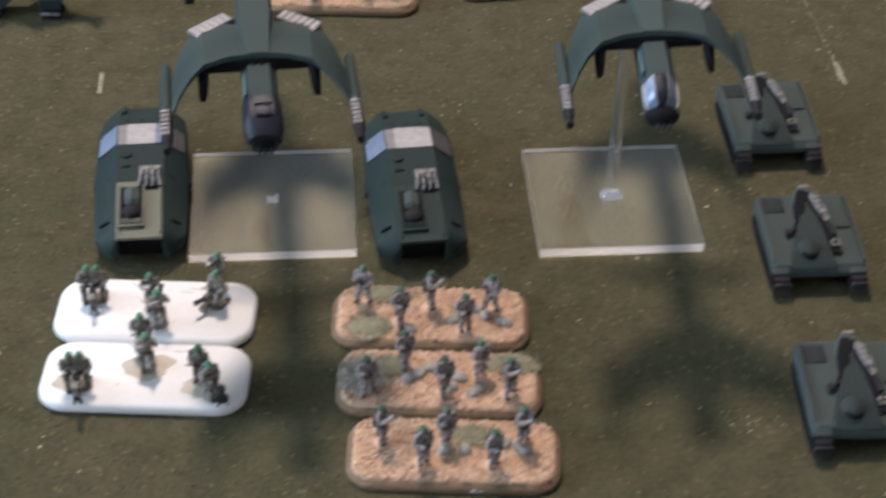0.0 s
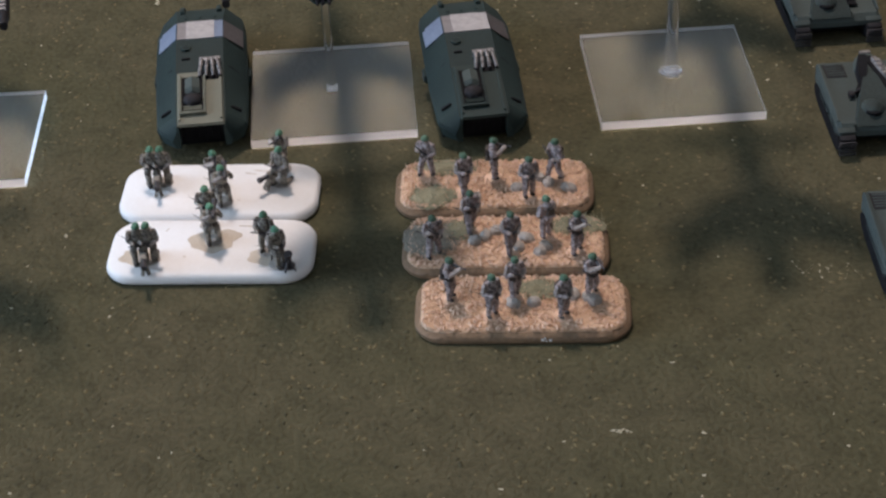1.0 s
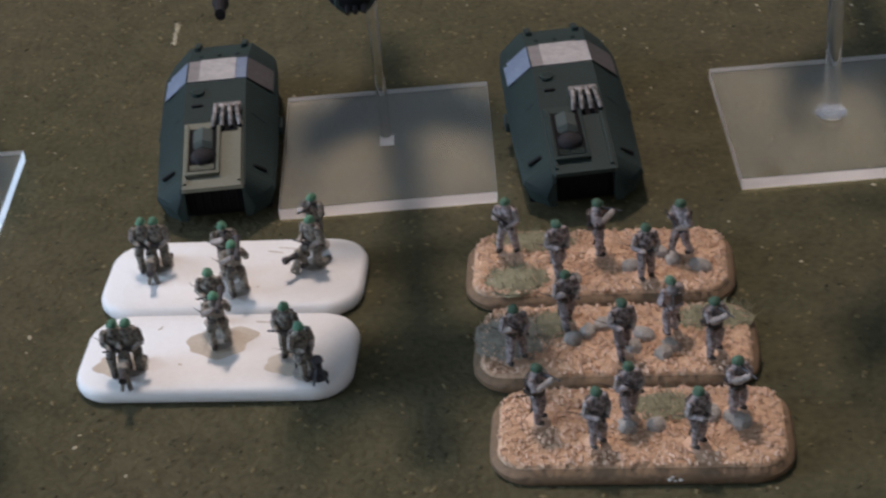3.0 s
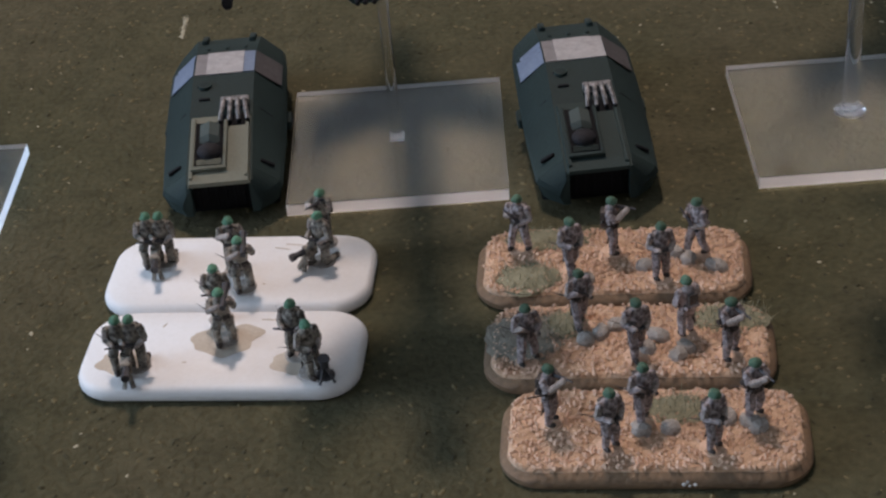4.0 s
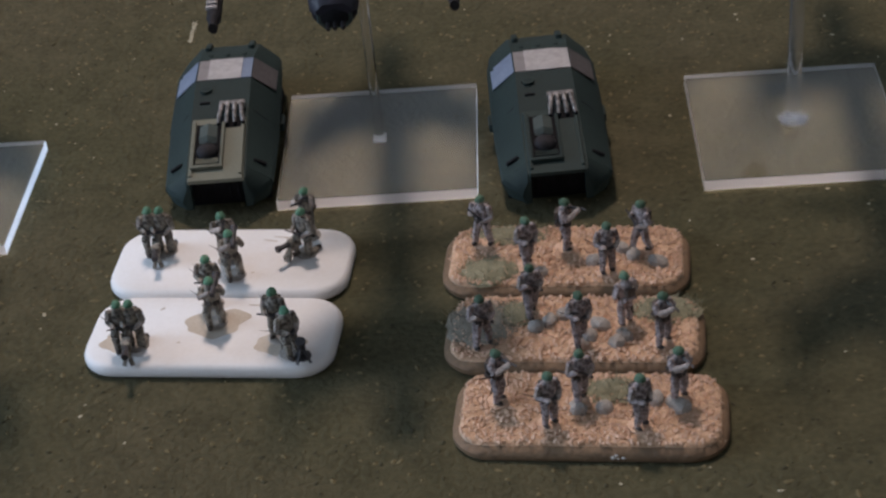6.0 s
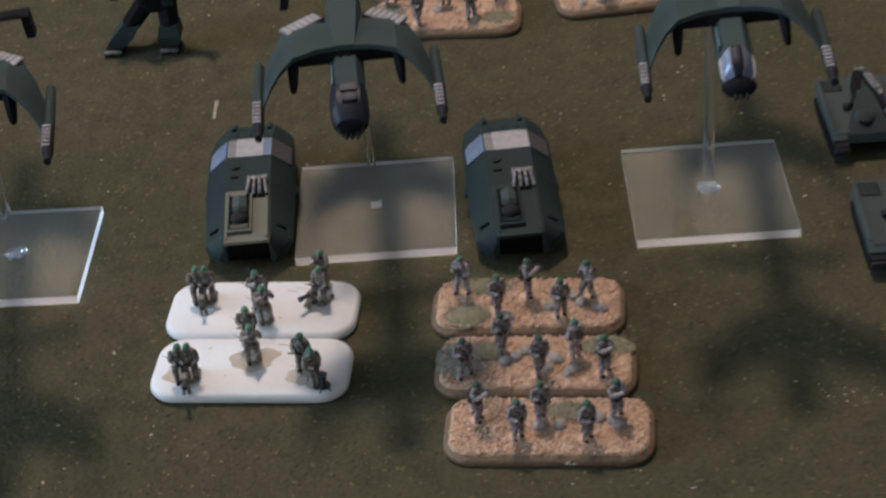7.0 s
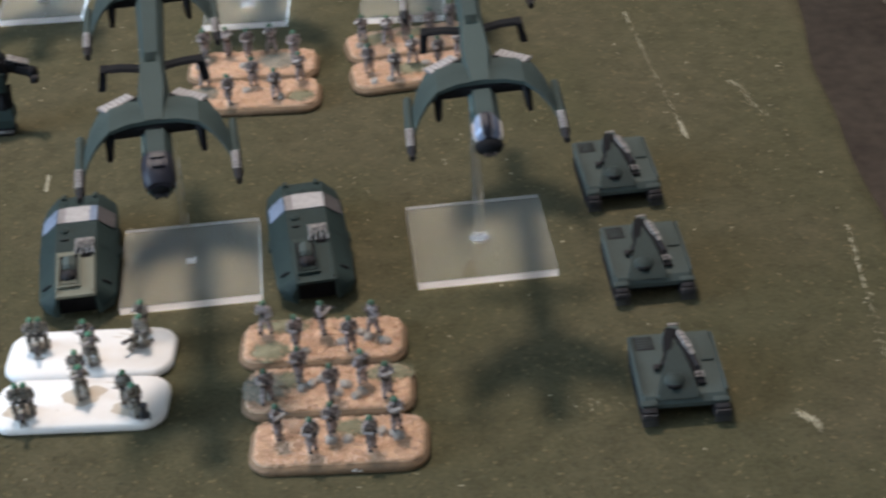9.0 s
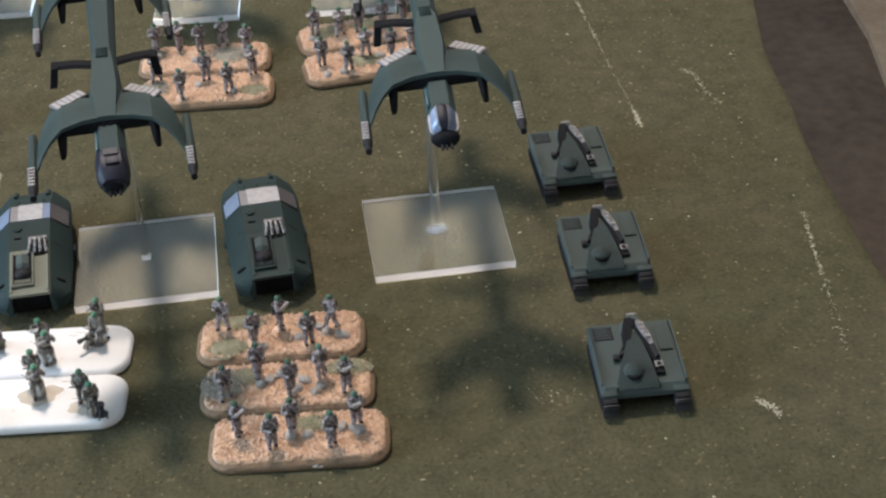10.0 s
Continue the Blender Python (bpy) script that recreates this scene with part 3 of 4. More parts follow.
            pod = part("gun_pod", Shape().rings([[(gx + r * math.cos(a), y, zc + 1.25 * r * math.sin(a)) for a in (2 * math.pi * i / 10 for i in range(10))] for y, r, zc in
                       ((y0 + 1.1, 0.08, 0.02), (y0 + 0.95, 0.14, 0.02), (y0 - 0.5, 0.16, 0.0), (y0 - 1.0, 0.165, -0.02), (y0 - 1.05, 0.14, -0.03))]), "paint_ship", w, smooth=40)
            part("gun_barrel", Shape().rings([[(gx + r * math.cos(a), y, zc + 1.2 * r * math.sin(a)) for a in (2 * math.pi * i / 10 for i in range(10))] for y, r, zc in
                 ((y0 - 1.0, 0.155, -0.03), (y0 - 2.1, 0.155, -0.06), (y0 - 2.2, 0.11, -0.07), (y0 - 2.5, 0.10, -0.08))]), "gun_dark", w, "black gun barrel", smooth=40)
            for q in range(6):
                part("gun_rib", Shape().box((gx - 0.03, y0 - 1.12 - 0.175 * q, 0.155 - 0.006 * q), (0.23, 0.075, 0.08), bevel=0.015), "glass_band", w, "silver cooling rib")

    wing_set(-4.35, 1.0)
    # added second set, standing in for the wings of the ships behind
    wing_set(5.0, 0.93)
    # engine hump with louvres, mid tailplane with hanging end fins
    hump = part("engine_hump", Shape().rings([[(u * w, y, z) for u, z in ((-1, 0.55), (1, 0.55), (0.75, zt), (-0.75, zt))] for y, w, zt in ((-4.22, 0.38, 0.95), (-3.5, 0.44, 1.04), (-2.4, 0.52, 1.10), (-1.3, 0.48, 1.10), (-0.5, 0.42, 1.10), (0.2, 0.34, 0.9))]), "paint_ship", g, smooth=25)
    for q in range(5):
        part("louvre", Shape().box((0, -0.55 + 0.17 * q, 1.13 - 0.02 * q), (0.40, 0.07, 0.06), bevel=0.015), "paint", hump)
    for sx in (-1, 1):
        tp = part("tailplane", Shape().rings([[(x, y, z) for y, z in ((yl, zz), (yl + 0.1, zz + 0.09), (yl + 0.55, zz + 0.04), (yl + 0.5, zz - 0.06))] for x, yl, zz in
                  ((sx * 0.35, -0.10, 0.45), (sx * 1.0, -0.02, 0.52), (sx * 1.62, 0.05, 0.50))]), "paint_black", g, smooth=30)
        part("end_fin", Shape().rings([[(sx * (1.62 + 0.04 * j) + u * 0.12, y + v * 0.26, z) for u, v in ((-1, -1), (1, -1), (1, 1), (-1, 1))] for j, (y, z) in enumerate(((0.28, 0.58), (0.20, 0.36), (0.06, 0.12), (0.0, 0.0)))]), "paint_black", tp, "black hanging fin", smooth=30)
    part("socket", Shape().lathe([(0.22, -0.22), (0.24, 0.0)], seg=12), "paint_black", g)
    return g


ROD = 8.05
dark_ship = build_gunship(False)
dark_ship.matrix_world = at(2.25, 1.95, ROD, 3.2)
bright_ship = build_gunship(True)
bright_ship.matrix_world = pose(13.12 * CM, 2.5 * CM, ROD * CM, 0, -3.0, -2.4)
copy_thing(dark_ship, at(-8.5, 1.1, ROD, 7.0))
# unseen rear ships, set back from their rods to place their shadows
for x, y, turn in ((-4.7, 29.1, -2), (4.75, 26.6, 0), (11.85, 25.8, -2)):
    copy_thing(dark_ship, at(x, y, ROD, turn))


# ---- armoured carriers ----
def build_carrier(pale):
    c = thing("armoured_carrier", "dark green hover carrier model, silver windows, " + ("pale worn bow" if pale else "dark bow"), "model vehicle", "carrier models")
    st = [(-2.70, 1.36, 0.58, 0.74, 1.13), (-1.0, 1.42, 0.74, 0.73, 1.48), (0.35, 1.42, 0.98, 0.72, 1.70), (1.70, 1.40, 1.10, 0.72, 1.70), (2.70, 1.30, 0.92, 0.78, 1.50), (3.36, 1.00, 0.58, 0.74, 1.08)]
    ring = lambda y, wm, zm, wt, zt: [(-wm * 0.9, y, 0.22), (wm * 0.9, y, 0.22), (wm, y, zm), (wm * 0.96, y, zm + 0.12), (wt, y, zt), (-wt, y, zt), (-wm * 0.96, y, zm + 0.12), (-wm, y, zm)]
    s = Shape().rings([ring(*q) for q in st])
    bmesh.ops.bevel(s.bm, geom=[e for e in s.bm.edges if e.calc_face_angle(0) > 0.3], offset=0.035, segments=2, affect="EDGES", profile=0.5)
    hull = part("hull", s, "paint", c, smooth=22)
    # two prongs beside the open bow
    for sx in (-1, 1):
        prong = Shape().rings([[(sx * 0.66, y, 0.22), (sx * wm * 0.9, y, 0.22), (sx * wm, y, zm), (sx * wm * 0.96, y, zm + 0.12), (sx * 0.74, y, zt), (sx * 0.66, y, zt)] for y, wm, zm, zt in
                               ((-2.68, 1.36, 0.58, 1.13), (-2.86, 1.22, 0.56, 1.08), (-3.05, 0.98, 0.50, 1.02), (-3.13, 0.90, 0.44, 0.84))])
        part("bow_prong", prong, "paint", hull, smooth=22)
    part("skirt", Shape().prism([(-0.75, -2.6), (0.75, -2.6), (1.22, -2.5), (1.26, 2.4), (0.85, 3.0), (-0.85, 3.0), (-1.26, 2.4), (-1.22, -2.5)], 0.0, 0.24), "paint_black", c)
    # bow plate: slopes from the bow to the roof, proud of the hull
    key = "paint_light" if pale else "paint"
    bow = Shape().rings([[(-0.70, y, z - 0.05), (0.70, y, z - 0.05), (0.66, y, z + 0.05), (-0.66, y, z + 0.05)] for y, z in ((-3.15, 1.04), (-2.65, 1.16), (-1.05, 1.49))])
    part("bow_plate", bow, key, hull, "pale worn bow plate" if pale else "", smooth=25)
    for sx in (-1, 1):
        part("bow_rail", Shape().rings([[(sx * (0.62 + u) , y, z) for u, z in ((-0.05, zt - 0.05), (0.05, zt - 0.05), (0.035, zt + 0.05), (-0.035, zt + 0.05))] for y, zt in ((-3.02, 1.12), (-2.65, 1.21), (-1.25, 1.50), (-1.10, 1.50))]), key, hull, smooth=25)
        part("side_step", Shape().rings([[(sx * (1.36 - 0.10 * q), y, 0.86 + 0.16 * q) for q in (0, 1, 1.3, 0.3)] for y in (-0.45, 0.35)]), "paint", hull)
        part("seam", Shape().box((sx * 1.06, -0.62, 1.20), (0.62, 0.03, 0.03), turn=Matrix.Rotation(sx * radians(46), 3, "Y")), "paint_black", hull)
        part("rear_block", Shape().box((sx * 0.58, 2.62, 1.52), (0.16, 0.5, 0.16), bevel=0.03, turn=Matrix.Rotation(radians(-16), 3, "X")), "paint", hull)
    # open bow grille, blackened all over to paint in the recess's shade
    part("bow_grille", Shape().box((0, -2.78, 0.60), (1.30, 0.14, 0.72), bevel=0.04), "paint_black", hull)
    for k in range(6):
        part("grille_bar", Shape().box((-0.5 + 0.2 * k, -2.88, 0.58), (0.05, 0.05, 0.60), bevel=0.01), "paint_black", hull)
    # hatch well with a dome
    tilt = Matrix.Rotation(radians(11.5), 3, "X")
    well = part("hatch_well", Shape().box((-0.22, -2.02, 1.34), (0.74, 1.50, 0.10), bevel=0.02, turn=tilt), "paint_black", hull)
    for sx in (-1, 1):
        part("well_rim", Shape().box((-0.22 + sx * 0.36, -2.02, 1.40), (0.08, 1.52, 0.10), bevel=0.02, turn=tilt), key, hull)
    part("well_rim", Shape().box((-0.22, -2.78, 1.24), (0.80, 0.10, 0.10), bevel=0.02, turn=tilt), key, hull)
    part("hatch_block", Shape().rings([[(-0.22 + u, y, z) for u, z in ((-0.26, 1.2), (0.26, 1.2), (0.22, zt), (0.0, zt + 0.09), (-0.22, zt))] for y, zt in ((-1.98, 1.38), (-1.86, 1.50), (-1.42, 1.56))]), "paint_tank", hull, smooth=30)
    part("hatch_dome", Shape().ball((-0.22, -2.26, 1.34), (0.28, 0.28, 0.20), 14, lo=-0.2), "gun_dark", hull, smooth=60)
    for k in range(3):
        part("well_step", Shape().box((-0.22, -2.60 + 0.06 * k - 0.05, 1.26 + 0.012 * k), (0.56, 0.03, 0.07), turn=tilt), key, hull)
    # four exhaust tubes on a block
    ex = part("exhaust_block", Shape().box((0.32, -0.62, 1.66), (0.66, 0.22, 0.18), bevel=0.04), "silver_dull", hull, "silver exhaust block")
    for k in range(4):
        x = 0.08 + 0.16 * k
        part("exhaust_pipe", Shape().tube((x, -0.72, 1.76), (x + 0.03 * (k - 1.5), -1.16, 1.67), 0.062, 0.058, 8).tube((x + 0.03 * (k - 1.5), -1.12, 1.68), (x + 0.05 * (k - 1.5), -1.34, 1.54), 0.060, 0.045, 8), "silver_dull", ex, smooth=50)
    for k in range(4):
        part("exhaust_mouth", Shape().ball((0.08 + 0.16 * k + 0.05 * (k - 1.5), -1.33, 1.55), (0.055, 0.05, 0.05), 8), "paint_black", ex)
    part("exhaust_well", Shape().box((0.34, -1.20, 1.47), (0.62, 0.42, 0.08), bevel=0.02, turn=tilt), "paint_black", ex)
    # window band across the roof: a plate a panel
    band = lambda x0, z0, x1, z1, y0, y1, up: Shape().rings([[(x0, y0, z0), (x1, y0, z1), (x1, y0, z1 + up), (x0, y0, z0 + up)], [(x0, y1, z0), (x1, y1, z1), (x1, y1, z1 + up), (x0, y1, z0 + up)]])
    part("window_panel", band(-0.70, 1.70, -0.20, 1.70, 0.62, 1.60, 0.02), "glass_band_grey" if pale else "glass_band_grey", hull, "grey window")
    part("window_panel", band(-0.42, 1.705, 0.45, 1.705, 0.60, 1.62, 0.03), "glass_band", hull, "silver window")
    part("window_panel", band(0.45, 1.70, 0.72, 1.70, 0.62, 1.60, 0.025), "glass_band_blue" if pale else "glass_band", hull, "silver window")
    # sloping panels carry the light in their colour: left daylit, right shaded
    part("window_panel", band(-1.31, 1.22, -0.74, 1.70, 0.62, 1.60, 0.02), "glass_band_blue", hull, "left window, coloured pale blue as in daylight")
    part("window_panel", band(0.74, 1.70, 1.31, 1.22, 0.62, 1.60, 0.02), "glass_band_dark", hull, "right window, coloured dark grey as in shade")
    for sx in (-1, 1):
        for x, y, z in ((1.05, -2.35, 0.98),):
            part("hull_vent", Shape().box((sx * x, y, z), (0.34, 0.10, 0.08), bevel=0.02, turn=Matrix.Rotation(sx * radians(30), 3, "Y")), "paint_black", hull)
        part("side_pod", Shape().box((sx * 1.42, 0.0, 0.62), (0.16, 0.5, 0.26), bevel=0.05), "paint", hull)
    for x, y, z in ((-0.42, -0.35, 1.60), (-0.46, 0.15, 1.68)):
        part("roof_vent", Shape().box((x, y, z), (0.26, 0.08, 0.06), bevel=0.02), "paint_black", hull)
    part("roof_ring", Shape().lathe([(0.16, 1.66), (0.16, 1.72), (0.11, 1.73)], (-0.42, 0.15, 0), 14), "paint", hull)
    # rear ridges
    for x in (-0.45, 0.0, 0.45):
        part("rear_ridge", Shape().box((x, 2.35, 1.50), (0.10, 1.0, 0.08), bevel=0.02, turn=Matrix.Rotation(radians(-19), 3, "X")), "paint", hull)
    return c


pale_car = build_carrier(True)
pale_car.matrix_world = at(-1.50, 3.10, 0, 1.5)
dark_car = build_carrier(False)
dark_car.matrix_world = at(6.80, 2.50, 0, 3.2)


# ---- tracked assault guns ----
def build_tank():
    t = thing("tank", "dark green low tracked tank model with an offset gun turret", "model tank", "tank models")
    deck = Shape().rings([[(-hw, y, z0), (hw, y, z0), (hw, y, z1 - 0.12), (hw - 0.12, y, z1), (-hw + 0.12, y, z1), (-hw, y, z1 - 0.12)] for y, hw, z0, z1 in
                          ((-1.78, 1.36, 0.50, 0.66), (-1.58, 1.40, 0.42, 0.84), (0.6, 1.40, 0.42, 0.98), (1.45, 1.36, 0.42, 0.98), (1.62, 1.28, 0.5, 0.85))])
    hull = part("hull", deck, "paint_tank", t, smooth=25)
    part("belly", Shape().box((0, 0.05, 0.36), (1.6, 2.9, 0.42)), "paint_black", t)
    for sx in (-1, 1):
        ring = []
        for k in range(16):
            a = 2 * math.pi * k / 16
            ring.append((1.68 * (1 if math.cos(a) > 0 else -1) * (abs(math.cos(a)) ** 0.45) - 0.38, 0.31 + 0.30 * math.sin(a)))
        tr = part("track", Shape().rings([[(sx * x, y, z) for y, z in ring] for x in (0.90, 1.40)]), "paint_black", t, "black track", smooth=30)
        for k in range(6):
            part("track_link", Shape().box((sx * 1.15, -2.06 - 0.02 * abs(k - 3), 0.10 + 0.08 * k), (0.52, 0.05, 0.045), bevel=0.01), "gun", tr)
        part("mudguard", Shape().box((sx * 1.15, -1.76, 0.70), (0.52, 0.20, 0.08), bevel=0.03, turn=Matrix.Rotation(radians(16), 3, "X")), "paint_tank", hull)
        part("track_guard", Shape().box((sx * 1.15, -1.97, 0.58), (0.46, 0.18, 0.08), bevel=0.03, turn=Matrix.Rotation(radians(24), 3, "X")), "gun_dark", hull, "dark worn plate")
        part("side_ridge", Shape().rings([[(sx * x, y, z) for x, z in ((1.30, 0.86), (1.40, 0.86), (1.37, zt), (1.32, zt))] for y, zt in ((-1.5, 0.90), (-1.2, 1.0), (1.2, 1.06), (1.4, 1.0))]), "paint_tank", hull, smooth=25)
    # raised crew block between the two black legs of the gun mounting, dome with its slit, ridge behind
    part("glacis", Shape().rings([[(x0, y, 0.8), (x1, y, 0.8), (x1 - 0.08, y, z), (x0 + 0.10, y, z)] for y, x0, x1, z in
         ((-1.74, -0.92, 0.52, 0.80), (-1.45, -0.88, 0.50, 0.99), (-0.7, -0.66, 0.42, 1.14), (0.1, -0.40, 0.30, 1.22), (0.75, -0.14, 0.18, 1.26))]), "paint_tank", hull, smooth=25)
    part("crew_dome", Shape().ball((-0.26, -1.10, 1.00), (0.36, 0.36, 0.24), 14, lo=0.0), "paint_tank", hull, smooth=60)
    part("dome_slit", Shape().rings([[(-0.28 + 0.30 * math.sin(a), -1.10 - 0.36 * math.cos(a) + d, z) for d, z in ((-0.05, 0.98), (0.06, 0.98), (0.06, 1.10), (-0.05, 1.08))] for a in [-0.9 + 0.3 * q for q in range(7)]]), "paint_black", hull, "black vision slit")
    tur = part("turret", Shape().rings([[(x0 - w, y, 0.95), (x0 + w, y, 0.95), (x0 + w * 0.6, y, z), (x0 - w * 0.6, y, z)] for y, x0, w, z in
               ((0.15, -0.02, 0.12, 1.14), (0.5, 0.02, 0.26, 1.24), (0.9, 0.04, 0.42, 1.28), (1.4, 0.08, 0.36, 1.24), (1.72, 0.14, 0.22, 1.10))]), "paint_tank", hull, smooth=25)
    part("mount_leg", Shape().rings([[(x - w, y, 0.95), (x + w, y, 0.95), (x + w * 0.8, y, z), (x - w * 0.8, y, z)] for y, x, w, z in
         ((1.25, -0.06, 0.15, 1.36), (0.85, -0.14, 0.20, 1.36), (0.40, -0.22, 0.15, 1.27), (0.12, -0.27, 0.11, 1.20), (-0.14, -0.42, 0.12, 1.16), (-0.26, -0.50, 0.10, 1.08))]), "paint_black", tur, "black mounting leg", smooth=25)
    part("gun_shroud", Shape().rings([[(x - w, y, 0.92), (x + w, y, 0.92), (x + w * 0.7, y, z), (x - w * 0.7, y, z)] for y, x, w, z in
         ((1.2, 0.06, 0.15, 1.34), (0.8, 0.20, 0.22, 1.32), (0.2, 0.36, 0.22, 1.24), (-0.35, 0.47, 0.17, 1.14), (-0.75, 0.56, 0.17, 1.08), (-1.25, 0.60, 0.16, 0.98))]), "paint_black", tur, "black gun shroud", smooth=25)
    part("gun_cover", Shape().rings([[(x - w, y, z - 0.10), (x + w, y, z - 0.10), (x + w * 0.7, y, z), (x - w * 0.7, y, z)] for y, x, w, z in
         ((1.05, 0.22, 0.08, 1.40), (0.85, 0.28, 0.14, 1.42), (0.4, 0.40, 0.13, 1.36), (0.08, 0.48, 0.10, 1.29), (-0.1, 0.51, 0.06, 1.20))]), "silver_dull", tur, "worn silver gun cover", smooth=30)
    for k in range(4):
        part("cover_rib", Shape().box((0.31 + 0.05 * k, 0.76 - 0.19 * k, 1.405 - 0.03 * k), (0.20, 0.045, 0.03), turn=14), "gun", tur)
    part("barrel", Shape().tube((0.50, -0.08, 1.18), (0.60, -0.62, 1.13), 0.085, 0.075, 10), "gun_dark", tur, smooth=50)
    part("rear_plate", Shape().box((0.14, 1.66, 1.16), (0.34, 0.12, 0.07), bevel=0.02), "silver", tur, "worn silver plate")
    fr = Shape()
    for dx, dy, w2, d2 in ((0, 0.11, 0.26, 0.05), (0, -0.11, 0.26, 0.05), (-0.105, 0, 0.05, 0.18), (0.105, 0, 0.05, 0.18)):
        fr.box((0.58 + dx, -0.92 + dy, 1.08), (w2, d2, 0.05), turn=0)
    part("hatch_frame", fr, "silver_dull", hull, "worn silver hatch frame")
    part("deck_panel", Shape().box((-0.92, 0.98, 0.985), (0.62, 0.72, 0.03), bevel=0.01), "gun_dark", hull, "dark engine grille")
    for q in range(5):
        part("grille_slat", Shape().box((-0.92, 0.72 + 0.13 * q, 1.005), (0.54, 0.05, 0.03), bevel=0.008), "paint_tank", hull)
    part("deck_panel", Shape().box((0.98, 0.55, 0.985), (0.42, 1.3, 0.04), bevel=0.012), "paint_tank", hull)
    part("deck_gun", Shape().tube((-0.44, -0.22, 1.06), (-0.74, -0.42, 1.05), 0.045, 0.035, 8).ball((-0.44, -0.22, 1.06), (0.10, 0.10, 0.09), 8), "gun_dark", hull, "small dark hull gun", smooth=50)
    part("stowage", Shape().box((-0.72, -0.36, 1.02), (0.18, 0.26, 0.14), bevel=0.04), "gun_dark", hull)
    return t


tank = build_tank()
tank.matrix_world = at(18.62, 5.62, 0, 0.5)
copy_thing(tank, at(18.60, -0.40, 0, -1.0))
copy_thing(tank, at(18.32, -6.95, 0, -2.5))


# ---- walking robot ----
def build_walker():
    w = thing("walker_robot", "dark green walking robot model with silver shoulder plates", "model robot", x=-5.72, y=14.7, z=0, turn=-3)
    part("body", Shape().rings([[(u * hw, y + v * 0.9, z) for u, v in ((-1, -0.5), (-0.6, -0.62), (0.6, -0.62), (1, -0.5), (1, 0.5), (-1, 0.5))] for y, hw, z in ((0.05, 0.42, 1.45), (0.0, 0.62, 1.9), (-0.05, 0.80, 2.5), (0.05, 0.62, 3.0))]), "paint_black", w, smooth=25)
    head = part("head", Shape().ball((-0.08, -0.22, 3.0), (0.42, 0.50, 0.36), 12, rough=0.12), "paint_black", w, "black hunched head", smooth=50)
    part("visor", Shape().box((-0.08, -0.66, 3.02), (0.36, 0.10, 0.10), bevel=0.03), "gun_dark", head)
    part("chest_plate", Shape().box((-0.46, -0.50, 2.3), (0.34, 0.26, 0.8), bevel=0.08), "paint", w)
    part("chest_plate", Shape().box((0.50, -0.50, 2.15), (0.40, 0.26, 0.9), bevel=0.08), "paint", w)
    part("backpack", Shape().box((0, 0.60, 2.5), (1.0, 0.40, 0.9), bevel=0.1), "paint_black", w)
    part("antenna", Shape().tube((0.52, 0.1, 2.9), (0.55, 0.12, 3.5), 0.07, 0.05, 8), "paint", w)
    for sx, reach, knee, foot in ((-1, -1.40, (-0.98, -0.32, 1.02), (-1.72, -0.60, 0.16)), (1, 1.92, (0.42, -0.40, 1.0), (0.40, -0.62, 0.16))):
        leg = part("leg", Shape().tube((sx * 0.34, 0, 1.75), knee, 0.40, 0.36, 8).ball(knee, (0.38, 0.38, 0.34), 10), "paint_black", w, smooth=40)
        part("shin", Shape().rings([[(c[0] + u * a, c[1] + v * a, c[2]) for u, v in ((-1, -1), (1, -1), (1, 1), (-1, 1))] for c, a in ((knee, 0.34), ([(p + q) / 2 for p, q in zip(knee, foot)], 0.42), (foot, 0.30))]), "paint", leg, smooth=25)
        ft = part("foot", Shape().box((foot[0], foot[1] - 0.10, 0.12), (0.80, 0.90, 0.24), bevel=0.07, taper=(0.8, 0.8)), "paint_black", leg)
        part("foot_rim", Shape().box((foot[0], foot[1] - 0.50, 0.17), (0.66, 0.10, 0.12), bevel=0.03), "silver_dull", ft, "worn silver toe edge")
        for dx in (-0.25, 0.25):
            part("toe", Shape().ball((foot[0] + dx, foot[1] - 0.42, 0.11), (0.12, 0.15, 0.10), 8), "gun", ft)
        sh = part("shoulder", Shape().box((sx * 0.98, -0.05, 2.70), (0.55, 0.60, 0.50), bevel=0.12), "paint_black", w)
        part("shoulder_plate", Shape().box((sx * 1.26, -0.05, 2.92), (0.90, 0.44, 0.08), bevel=0.03, turn=Matrix.Rotation(sx * radians(20), 3, "Y")), "silver", sh, "dry-brushed silver plate")
        arm = part("arm", Shape().tube((sx * 1.1, -0.1, 2.6), (reach - sx * 0.12, -0.25, 2.45), 0.25, 0.24, 8).ball((reach - sx * 0.10, -0.28, 2.42), (0.27, 0.30, 0.27), 8), "paint_black", sh, smooth=40)
        part("fist", Shape().box((reach, -0.58, 2.28), (0.34, 0.40, 0.30), bevel=0.08), "gun_dark", arm)
    return w


build_walker()


# ---- toy soldiers: each one plain mesh ----
H, GIRTH = 1.42, 1.25


